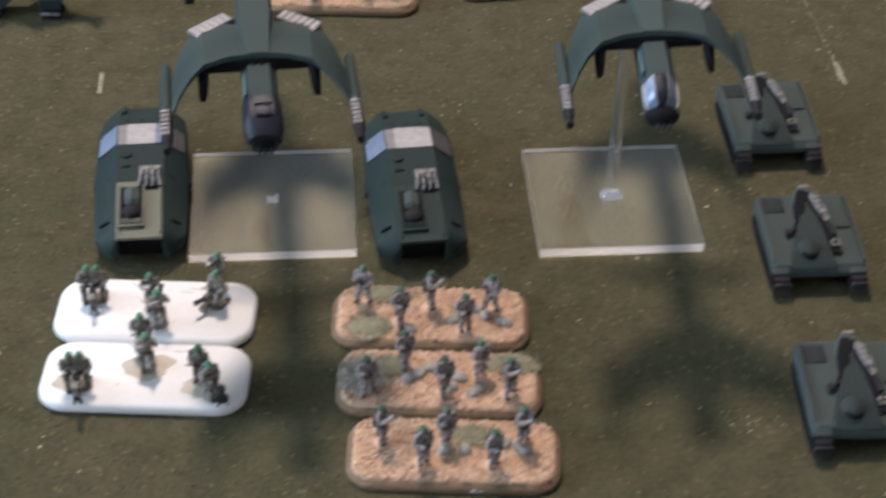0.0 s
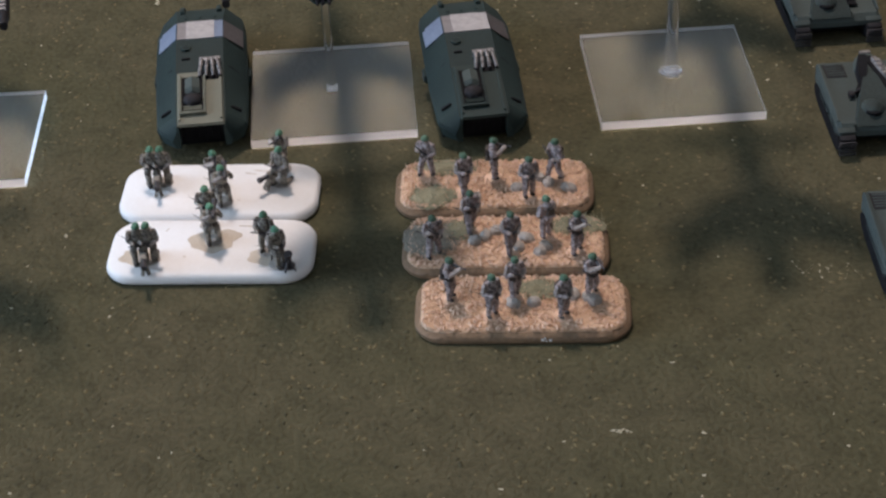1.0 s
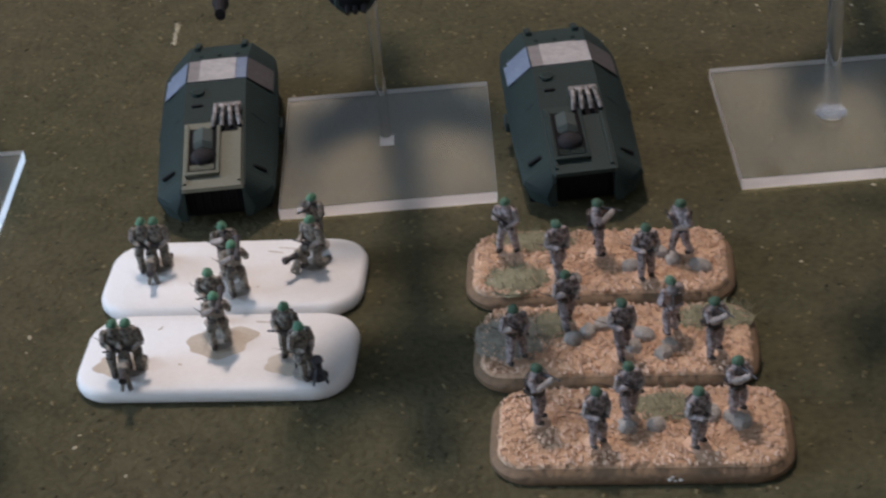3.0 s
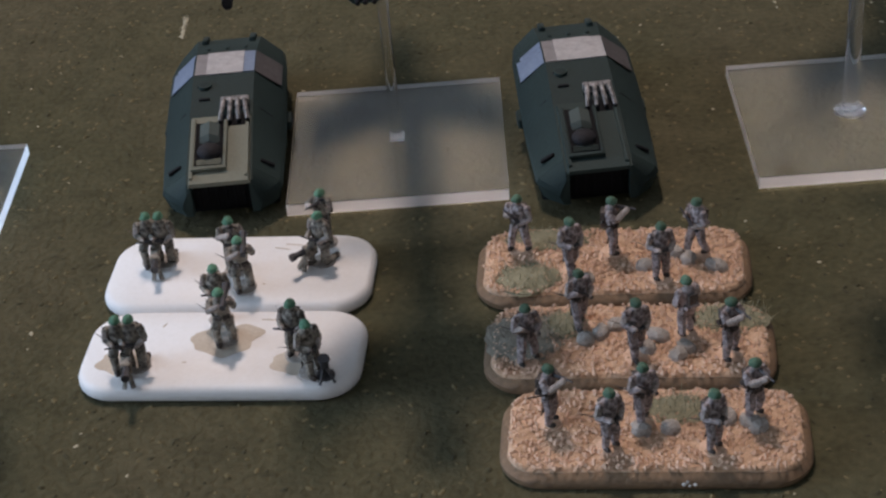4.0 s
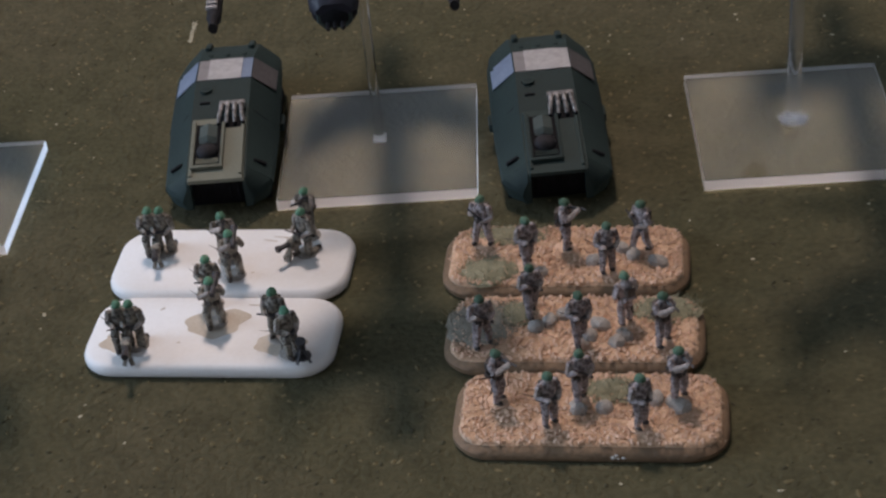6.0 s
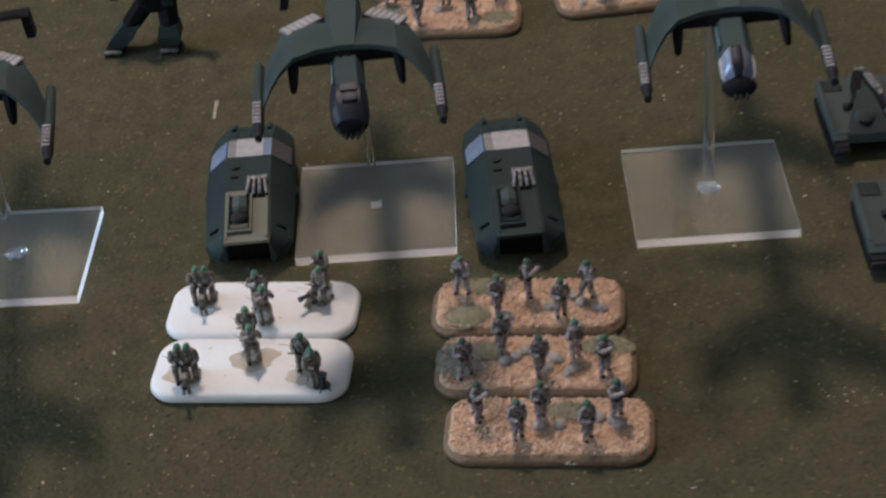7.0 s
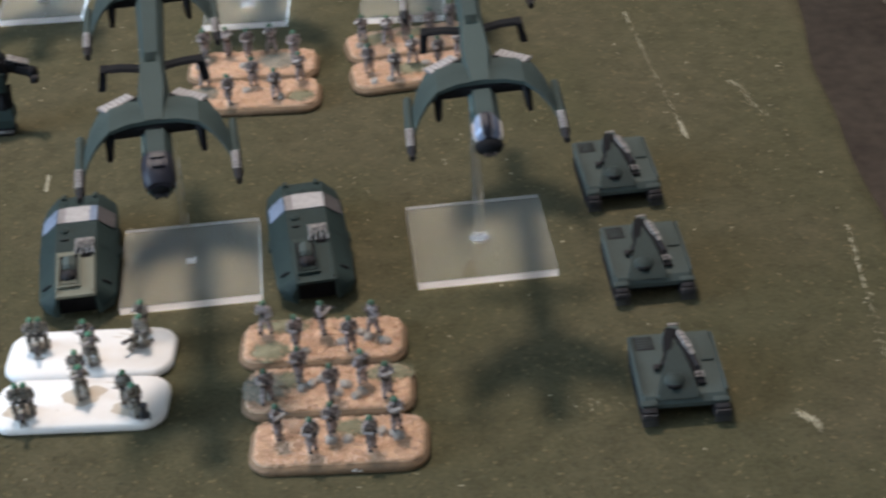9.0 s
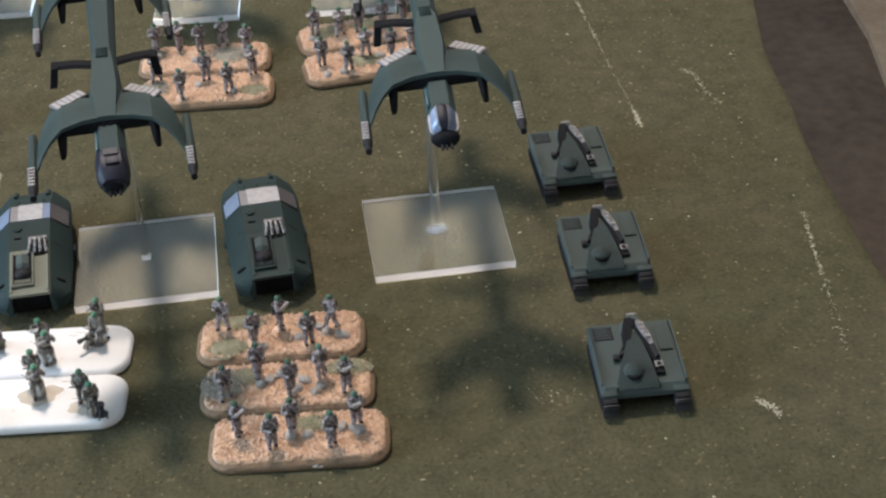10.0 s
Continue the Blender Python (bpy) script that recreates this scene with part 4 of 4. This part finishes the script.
def soldier(arms="rest", legs="stand", seed=0):
    """A chunky cast figure facing -y, about H tall: boots, legs, jacket, pack, arms, rifle, helmet."""
    rnd = random.Random(seed)
    s = Shape()
    P = lambda x, y, z: (x * GIRTH, y * GIRTH, z * H)
    R = lambda r: r * GIRTH
    low = 0.0
    if legs == "kneel":
        low = 0.07
        s.tube(P(-0.09, 0.0, 0.38), P(-0.12, -0.16, 0.31), R(0.085), R(0.075), 7)
        s.tube(P(-0.12, -0.16, 0.32), P(-0.11, -0.15, 0.04), R(0.07), R(0.055), 7)
        s.tube(P(0.09, 0.02, 0.38), P(0.11, -0.06, 0.06), R(0.085), R(0.075), 7)
        s.tube(P(0.11, -0.06, 0.06), P(0.11, 0.18, 0.05), R(0.07), R(0.055), 7)
        feet = ((-0.11, -0.19), (0.11, 0.2))
    else:
        sp, fw = {"stand": (0.09, 0.02), "wide": (0.14, 0.05), "walk": (0.09, 0.14)}[legs]
        for sx in (-1, 1):
            fy = -fw if sx < 0 else fw
            s.tube(P(sx * 0.07, 0, 0.47), P(sx * (0.08 + sp) / 2 * 1.05, fy * 0.4 - 0.035, 0.26), R(0.088), R(0.072), 7)
            s.tube(P(sx * (0.08 + sp) / 2 * 1.05, fy * 0.4 - 0.035, 0.27), P(sx * sp, fy, 0.05), R(0.074), R(0.058), 7)
        feet = ((-sp, -fw - 0.03), (sp, fw - 0.03))
    for x, y in feet:
        s.ball(P(x, y, 0.045), (R(0.055), R(0.095), R(0.05)), 8, 5)
    z = -low
    s.ball(P(0, 0, 0.49 + z), (R(0.125), R(0.10), R(0.09)), 10)
    s.rings([[P(math.cos(a) * w, math.sin(a) * d + y, h + z) for a in (2 * math.pi * i / 10 for i in range(10))] for h, w, d, y in
             ((0.44, 0.13, 0.10, 0), (0.52, 0.12, 0.095, 0), (0.62, 0.135, 0.105, -0.01), (0.72, 0.155, 0.11, 0), (0.79, 0.13, 0.09, 0.01), (0.82, 0.06, 0.06, 0))])
    # belt pouches, pack, roll
    for a in (-1.0, -0.4, 0.4, 1.0, 2.4, 3.9):
        s.box(P(0.125 * math.sin(a), -0.105 * math.cos(a), 0.52 + z), (R(0.06), R(0.045), R(0.075)), 5, turn=math.degrees(a), bevel=R(0.008))
    s.box(P(0, 0.135, 0.68 + z), (R(0.17), R(0.075), R(0.17)), 5, bevel=R(0.02))
    s.tube(P(-0.12, 0.13, 0.55 + z), P(0.12, 0.13, 0.55 + z), R(0.045), R(0.045), 7, 5 if seed % 2 else 0)
    s.tube(P(0, 0, 0.80 + z), P(0, -0.01, 0.86 + z), R(0.05), R(0.045), 7, 2)
    s.ball(P(0, -0.025, 0.885 + z), (R(0.062), R(0.068), R(0.075)), 9, 2)
    s.ball(P(0, -0.012, 0.905 + z), (R(0.088), R(0.10), R(0.088)), 12, 1, lo=-0.15)
    s.lathe([(R(0.092), (0.888 + z) * H), (R(0.098), (0.898 + z) * H), (R(0.085), (0.908 + z) * H)], P(0, -0.014, 0), 12, 1)
    # arms and weapon
    sh = [P(-0.155, 0, 0.755 + z), P(0.155, 0, 0.755 + z)]
    if arms == "aim":
        elbow = [P(-0.20, -0.11, 0.69 + z), P(0.21, -0.06, 0.67 + z)]
        hand = [P(-0.03, -0.27, 0.80 + z), P(0.05, -0.11, 0.79 + z)]
        gun = (P(0.06, 0.0, 0.80 + z), P(-0.03, -0.42, 0.83 + z))
    elif arms == "port":
        elbow = [P(-0.21, -0.03, 0.60 + z), P(0.21, -0.02, 0.60 + z)]
        hand = [P(-0.11, -0.16, 0.68 + z), P(0.09, -0.15, 0.56 + z)]
        gun = (P(0.17, -0.13, 0.50 + z), P(-0.19, -0.20, 0.80 + z))
    elif arms == "tube":
        elbow = [P(-0.20, -0.12, 0.68 + z), P(0.22, -0.08, 0.70 + z)]
        hand = [P(-0.02, -0.22, 0.80 + z), P(0.14, -0.15, 0.84 + z)]
        gun = (P(0.12, 0.22, 0.86 + z), P(0.06, -0.34, 0.84 + z))
    else:
        elbow = [P(-0.21, 0.0, 0.60 + z), P(0.21, -0.01, 0.59 + z)]
        hand = [P(-0.10, -0.20, 0.60 + z), P(0.10, -0.13, 0.52 + z)]
        gun = (P(0.18, -0.06, 0.50 + z), P(-0.20, -0.28, 0.62 + z))
    for k in (0, 1):
        s.tube(sh[k], elbow[k], R(0.068), R(0.056), 7, 2 if k == seed % 2 else 0)
        s.ball(sh[k], (R(0.072),) * 3, 7, 0)
        s.tube(elbow[k], hand[k], R(0.058), R(0.045), 7, 2 if (k + seed) % 2 else 0)
        s.ball(hand[k], (R(0.045),) * 3, 6, 2)
    g0, g1 = Vector(gun[0]), Vector(gun[1])
    d = (g1 - g0)
    if arms == "tube":
        s.tube(g0, g1, R(0.055), R(0.055), 9, 3)
        s.tube(g0 - d * 0.05, g0 + d * 0.05, R(0.075), R(0.06), 9, 3)
    else:
        s.tube(g0, g0 + d * 0.28, R(0.035), R(0.03), 6, 3)
        s.tube(g0 + d * 0.22, g0 + d * 0.66, R(0.034), R(0.028), 6, 3)
        s.tube(g0 + d * 0.6, g1, R(0.017), R(0.015), 6, 3)
        mid = g0 + d * 0.42
        s.tube(mid, mid + Vector((0, 0, -0.085 * H)), R(0.02), R(0.017), 5, 3)
    # cast stand
    s.lathe([(R(0.21), 0.0), (R(0.20), R(0.02)), (R(0.10), R(0.03))], (0, 0, 0), 12, 4)
    for v in s.bm.verts:
        n = noise.noise_vector(v.co * 8 + Vector((seed, 0, 0))) * 0.020
        v.co += Vector((n.x, n.y, 0 if v.co.z < 0.03 else n.z))
    return s


KINDS = [("rest", "stand"), ("aim", "wide"), ("port", "walk"), ("aim", "stand"), ("rest", "walk"), ("port", "wide"), ("aim", "kneel"), ("tube", "kneel"), ("rest", "kneel")]
FIGURE, FIGURE_BROWN = [], []
for k, (arms, legs) in enumerate(KINDS):
    FIGURE.append(mesh_of("toy_soldier", soldier(arms, legs, k), ["uniform", "helmet_dull", "skin", "weapon", "grain", "webbing"], 50))
    FIGURE_BROWN.append(mesh_of("toy_soldier", soldier(arms, legs, k), ["uniform_brown", "helmet", "skin", "weapon", "rock", "webbing"], 50))


def put_soldier(k, x, y, z, turn, label, brown=False, group="toy soldiers on sand"):
    ob = new("toy_soldier", (FIGURE_BROWN if brown else FIGURE)[k])
    ob.matrix_world = at(x, y, z, turn)
    return tagged(ob, label, "toy soldier", group)


# ---- sanded bases ----
BW, BD, BT = 5.70, 2.56, 0.30


def slab(w, d, t, r, rise):
    """A slab with round corners and a rolled rim."""
    s = Shape()
    pl = rounded(w, d, r, 7)
    k = lambda f: [(x * (1 - 2 * f / w), y * (1 - 2 * f / d)) for x, y in pl]
    prof = [(0.02, 0.0), (0.0, 0.04), (0.0, t * 0.45), (rise * 0.35, t * 0.78), (rise, t)]
    s.rings([[(x, y, z) for x, y in k(f)] for f, z in prof])
    return s


def sand_top():
    """Rough sand skin over the slab."""
    s = Shape()
    w, d = BW - 0.30, BD - 0.30
    nx, ny, bm = 84, 38, s.bm
    vs = []
    for j in range(ny + 1):
        row = []
        for i in range(nx + 1):
            u, v = 2 * i / nx - 1, 2 * j / ny - 1
            # squeeze the grid's corners round
            r = 0.36
            e = 1 - r * max(0, abs(v) - 0.55) ** 2 * 1.6 / (w / 2) * 2.0
            f = 1 - r * max(0, abs(u) - 0.80) ** 2 * 8.0 / (d / 2)
            x, y = u * w / 2 * e, v * d / 2 * f
            rim = max(abs(u), abs(v))
            n = noise.noise(Vector((x * 11, y * 11, 1))) * 0.030 + noise.noise(Vector((x * 3, y * 3, 5))) * 0.035
            row.append(bm.verts.new((x, y, BT + 0.045 + n if rim < 0.99 else BT - 0.05)))
        vs.append(row)
    for a, b in zip(vs, vs[1:]):
        for i in range(nx):
            bm.faces.new((a[i], a[i + 1], b[i + 1], b[i]))
    return s


def grit(seed, n=1500):
    rnd, s = random.Random(seed), Shape()
    bm = s.bm
    for _ in range(n):
        x, y = rnd.uniform(-0.5, 0.5) * (BW - 0.34), rnd.uniform(-0.5, 0.5) * (BD - 0.34)
        ax, ay = max(0, abs(x) - (BW / 2 - 0.85)), max(0, abs(y) - (BD / 2 - 0.75))
        if math.hypot(ax / 0.70, ay / 0.62) > 0.97:
            continue
        r, z = rnd.uniform(0.028, 0.068), BT + 0.06
        p = [bm.verts.new((x + r * q[0] * rnd.uniform(0.6, 1.3), y + r * q[1] * rnd.uniform(0.6, 1.3), z + r * q[2] * rnd.uniform(0.6, 1.2))) for q in ((1, 0, 0), (0, 1, 0), (-1, 0, 0), (0, -1, 0), (0, 0, 1), (0, 0, -1))]
        for i in range(4):
            bm.faces.new((p[i], p[(i + 1) % 4], p[4]))
            bm.faces.new((p[(i + 1) % 4], p[i], p[5]))
    return s


def tuft(rx, ry, seed, n=520):
    """Static grass: short curved blades over a low mound."""
    rx, ry = rx * 1.15, ry * 1.2
    rnd, s = random.Random(seed), Shape()
    bm = s.bm
    s.ball((0, 0, -0.02), (rx * 0.96, ry * 0.96, 0.10), 14, lo=0.0, rough=0.2, seed=seed)
    for _ in range(n):
        a, q = rnd.uniform(0, 6.283), math.sqrt(rnd.random())
        x, y = rx * q * math.cos(a), ry * q * math.sin(a)
        l, b, w = rnd.uniform(0.10, 0.23), rnd.uniform(0, 6.283), 0.010
        lean = rnd.uniform(0.3, 1.1) * l
        z = 0.05 * (1 - q)
        p0, p1 = bm.verts.new((x - w * math.sin(b), y + w * math.cos(b), z)), bm.verts.new((x + w * math.sin(b), y - w * math.cos(b), z))
        p2 = bm.verts.new((x + lean * math.cos(b), y + lean * math.sin(b), z + l))
        bm.faces.new((p0, p1, p2))
    return s


SLAB = mesh_of("slab", slab(BW, BD, BT, 0.82, 0.22), "base_side", 40)
SAND = mesh_of("sand", sand_top(), "sand", 180)
GRIT = [mesh_of("grit", grit(k), "grain", None) for k in (1, 2)]
ROCK = []
for k in range(3):
    ROCK.append(mesh_of("rock", Shape().ball((0, 0, 0.04), (0.20 + 0.03 * k, 0.17, 0.15), 10, lo=-0.6, rough=0.28, seed=k), "rock", 30))


def linked(name, me, parent, x=0.0, y=0.0, z=0.0, turn=0.0, label="", kind=""):
    ob = new(name, me)
    ob.parent = parent
    ob.matrix_local = at(x, y, z, turn)
    return tagged(ob, label, kind=kind)


def sand_base(x, y, turn, seed, rocks, tufts):
    b = thing("sand_base", "round-cornered model base with ochre sand, stones and grass tufts", "model base", "sanded bases", x, y, 0.0, turn)
    linked("slab", SLAB, b, label="brown painted rim")
    linked("sand", SAND, b, turn=180 * (seed % 2))
    linked("grit", GRIT[seed % 2], b, turn=180 * (seed // 2 % 2), kind="stuff")
    for k, (rx, ry) in enumerate(rocks):
        linked("rock", ROCK[k % 3], b, rx, ry, BT + 0.05, 77 * k)
    for k, (tx, ty, tw, td, grey) in enumerate(tufts):
        g = part("grass_tuft", tuft(tw, td, seed * 7 + k, int(700 * tw * td + 120)), "grass_grey" if grey else "grass", b, "clump of dry static grass", kind="stuff", smooth=None)
        g.matrix_local = at(tx, ty, BT + 0.04)
    return b


BASES = [
    # x, y, turn, rocks, tufts (x, y, half width, half depth, grey)
    (7.02, -3.00, -5.0, [(0.65, -0.3), (1.55, -0.1), (2.1, -0.35), (-0.55, -0.75), (1.3, 0.15)], [(-1.75, -0.62, 0.62, 0.48, 0), (-1.35, 0.75, 0.85, 0.35, 0)]),
    (7.08, -5.68, -5.5, [(-0.85, -0.05), (-0.55, 0.15), (0.55, 0.05), (0.95, -0.55), (1.1, -0.35), (-0.2, 0.4), (0.35, -0.35)], [(-2.05, 0.05, 0.72, 0.75, 1), (-1.3, 0.45, 0.42, 0.4, 0), (2.0, 0.62, 0.72, 0.45, 0)]),
    (7.28, -8.35, -5.5, [(0.28, -0.05), (1.35, 0.22), (1.75, 0.1), (1.9, -0.02), (-0.25, -0.08)], [(0.4, 0.50, 0.62, 0.40, 0)]),
    (4.92, 14.55, -5.0, [(-0.3, 0.2), (1.2, -0.5)], [(2.0, -0.45, 0.55, 0.4, 0), (-2.1, 0.1, 0.6, 0.6, 1)]),
    # broad grey patch right of centre, built like the tufts
    (4.94, 17.25, -5.0, [(-0.4, -0.3), (-2.0, 0.2)], [(1.1, 0.1, 0.85, 0.7, 1), (-2.1, 0.4, 0.5, 0.45, 1)]),
    (11.85, 15.45, 5.0, [(-1.2, -0.75), (-1.9, -0.8), (0.5, 0.2)], [(-0.2, 0.0, 0.75, 0.5, 0)]),
    (11.80, 18.15, 5.0, [(-2.2, -0.1), (-2.0, -0.4), (0.2, -0.4)], [(-1.4, 0.35, 0.75, 0.5, 0), (0.3, 0.5, 0.7, 0.4, 0)]),
]
for k, (x, y, turn, rocks, tufts) in enumerate(BASES):
    made = sand_base(x, y, turn, k, rocks, tufts)
    if k == 2:
        for cx, cz, r in ((0.50, 0.13, 0.045), (0.60, 0.10, 0.03), (0.70, 0.12, 0.04), (0.56, 0.19, 0.03)):
            part("paint_chip", Shape().ball((cx, -BD / 2, cz), (r, 0.012, r), 8, rough=0.3), "white_plastic", made, "chipped white spot")

STAND_ON = "grey toy soldier in green helmet, %s, on sand"
ACTS = {0: "rifle held low", 1: "braced, aiming a rifle", 2: "striding with raised rifle", 3: "aiming a rifle", 4: "walking, rifle low", 5: "rifle across chest"}
FIG_Z = BT + 0.05
MEN = [
    (5.12, -2.40, 5, -25), (6.12, -3.37, 4, 30), (7.03, -2.75, 3, 75), (7.93, -3.75, 0, 15), (8.77, -3.00, 2, -60),
    (5.07, -6.14, 5, 20), (6.16, -5.15, 2, 25), (7.17, -6.22, 4, 20), (8.22, -5.65, 0, -150), (8.95, -6.40, 1, 40),
    (5.38, -8.00, 3, 60), (6.42, -8.79, 0, 30), (7.09, -8.15, 2, 20), (8.26, -9.01, 0, 40), (9.11, -8.23, 1, 35),
    (2.89, 15.6, 1, 10), (3.91, 13.91, 4, 40), (4.96, 15.19, 0, 0), (5.86, 14.05, 5, 30), (6.93, 15.29, 3, 10),
    (2.89, 18.2, 2, 20), (3.86, 18.2, 3, 50), (4.76, 17.9, 0, 30), (5.79, 18.1, 1, -20), (6.77, 17.3, 4, 10),
    (9.86, 15.4, 0, 10), (10.93, 14.75, 5, 20), (11.78, 15.83, 1, 0), (12.84, 15.55, 2, 30), (13.79, 16.2, 3, 10),
    (9.78, 18.2, 3, -20), (10.85, 17.94, 1, 10), (11.7, 18.2, 4, 0), (12.75, 18.28, 0, 20), (13.72, 18.8, 2, 10),
]
for x, y, k, turn in MEN:
    put_soldier(k, x, y, FIG_Z, turn, STAND_ON % ACTS[k])


# ---- white primed bases with weapon teams ----
def blot(r, seed):
    rnd = random.Random(seed)
    return Shape().prism([(r * (1 + 0.16 * math.sin(2 * a + seed) + 0.12 * math.sin(5 * a + 2 * seed)) * 1.25 * math.cos(a), r * (1 + 0.16 * math.sin(3 * a + seed) + 0.08 * math.sin(7 * a)) * 0.85 * math.sin(a)) for a in (2 * math.pi * i / 40 for i in range(40))], 0.0, 0.006)


WT = 0.30
WHITE = mesh_of("slab", slab(5.74, 2.60, WT, 0.80, 0.12), "white_plastic", 40)


def white_base(x, y, turn, stains, marks):
    b = thing("white_base", "white primed model base with round corners" + (" and brown glue stains" if stains else ""), "model base", "white bases", x, y, 0.0, turn)
    linked("slab", WHITE, b)
    for k, (sx, sy, r) in enumerate(stains):
        st = part("glue_stain", blot(r, 30 + k), "stain", b, "brown glue stain", smooth=None)
        st.matrix_local = at(sx, sy, WT + 0.001)
    for k, (sx, sy, l, a) in enumerate(marks):
        st = part("scratch", Shape().box((0, 0, 0.004), (l, 0.03, 0.006), turn=a), "stain", b, smooth=None)
        st.matrix_local = at(sx, sy, WT + 0.001)
    return b


white_base(-0.86, -2.30, -5.5, [], [(1.1, 0.85, 0.5, -8), (0.8, 0.72, 0.35, -12), (0.6, -0.55, 0.06, 20)])
white_base(-1.02, -4.98, -5.8, [(-2.02, -0.45, 0.42), (0.02, 0.28, 0.58), (1.62, -0.45, 0.42)], [(-1.35, 0.75, 0.14, 60), (-0.7, -0.45, 0.08, 10), (0.9, 0.9, 0.5, -4)])

ON_WHITE = "brown-grey toy soldier, %s, on a white base"
CREW = [
    # x, y, kind, turn, act
    (-2.78, -1.80, 8, 8, "kneeling beside a gun"), (-2.50, -1.82, 8, -8, "kneeling beside a gun"),
    (-0.95, -2.35, 3, 10, "standing behind another"), (-0.72, -2.95, 7, 10, "kneeling with a launcher tube"),
    (0.95, -1.55, 3, -30, "standing and aiming"), (0.92, -2.25, 8, -40, "kneeling at a gun"),
    (-2.95, -5.38, 8, 8, "kneeling beside a gun"), (-2.68, -5.38, 8, -8, "kneeling beside a gun"),
    (-1.12, -4.02, 0, 0, "standing behind another"), (-0.96, -4.72, 7, 5, "kneeling with a launcher tube"),
    (0.52, -5.38, 0, -20, "standing beside a mortar"), (0.82, -5.95, 8, 40, "kneeling beside a mortar"),
]
for x, y, k, turn, act in CREW:
    put_soldier(k, x, y, WT + 0.005, turn, ON_WHITE % act, True, "weapon crews on white bases")


def field_gun(x, y, turn):
    g = thing("field_gun", "small dark machine gun on a tripod, on a white base", "model gun", "weapons on white bases", x, y, WT + 0.005, turn)
    part("barrel", Shape().tube((0, 0.12, 0.42), (0, -0.34, 0.44), 0.075, 0.06, 8).tube((0, -0.30, 0.44), (0, -0.40, 0.44), 0.085, 0.085, 8), "weapon", g)
    part("receiver", Shape().box((0, 0.10, 0.40), (0.20, 0.30, 0.22), bevel=0.03), "uniform_brown", g)
    for a in (-28, 28, 180):
        c, s2 = math.sin(radians(a)), -math.cos(radians(a))
        part("leg", Shape().tube((0, 0, 0.34), (0.2 * c, 0.2 * s2, 0.02), 0.06, 0.05, 6), "uniform_brown", g)
    return g


field_gun(-2.62, -2.35, 5)
field_gun(-2.78, -5.92, 5)
field_gun(0.60, -2.42, -50)
mo = thing("mortar", "small dark mortar with a bipod, on a white base", "model gun", "weapons on white bases", 1.12, -6.18, WT + 0.005, 10)
part("tube", Shape().tube((0, 0.10, 0.05), (0, -0.06, 0.52), 0.095, 0.085, 10).tube((0, -0.055, 0.50), (0, -0.065, 0.56), 0.12, 0.12, 10), "weapon", mo, smooth=50)
part("base_plate", Shape().lathe([(0.19, 0.0), (0.19, 0.04), (0.10, 0.08)], (0, 0.08, 0), 12), "weapon", mo)
for sx in (-1, 1):
    part("leg", Shape().tube((0, -0.02, 0.36), (sx * 0.15, -0.2, 0.015), 0.035, 0.03, 6), "weapon", mo)
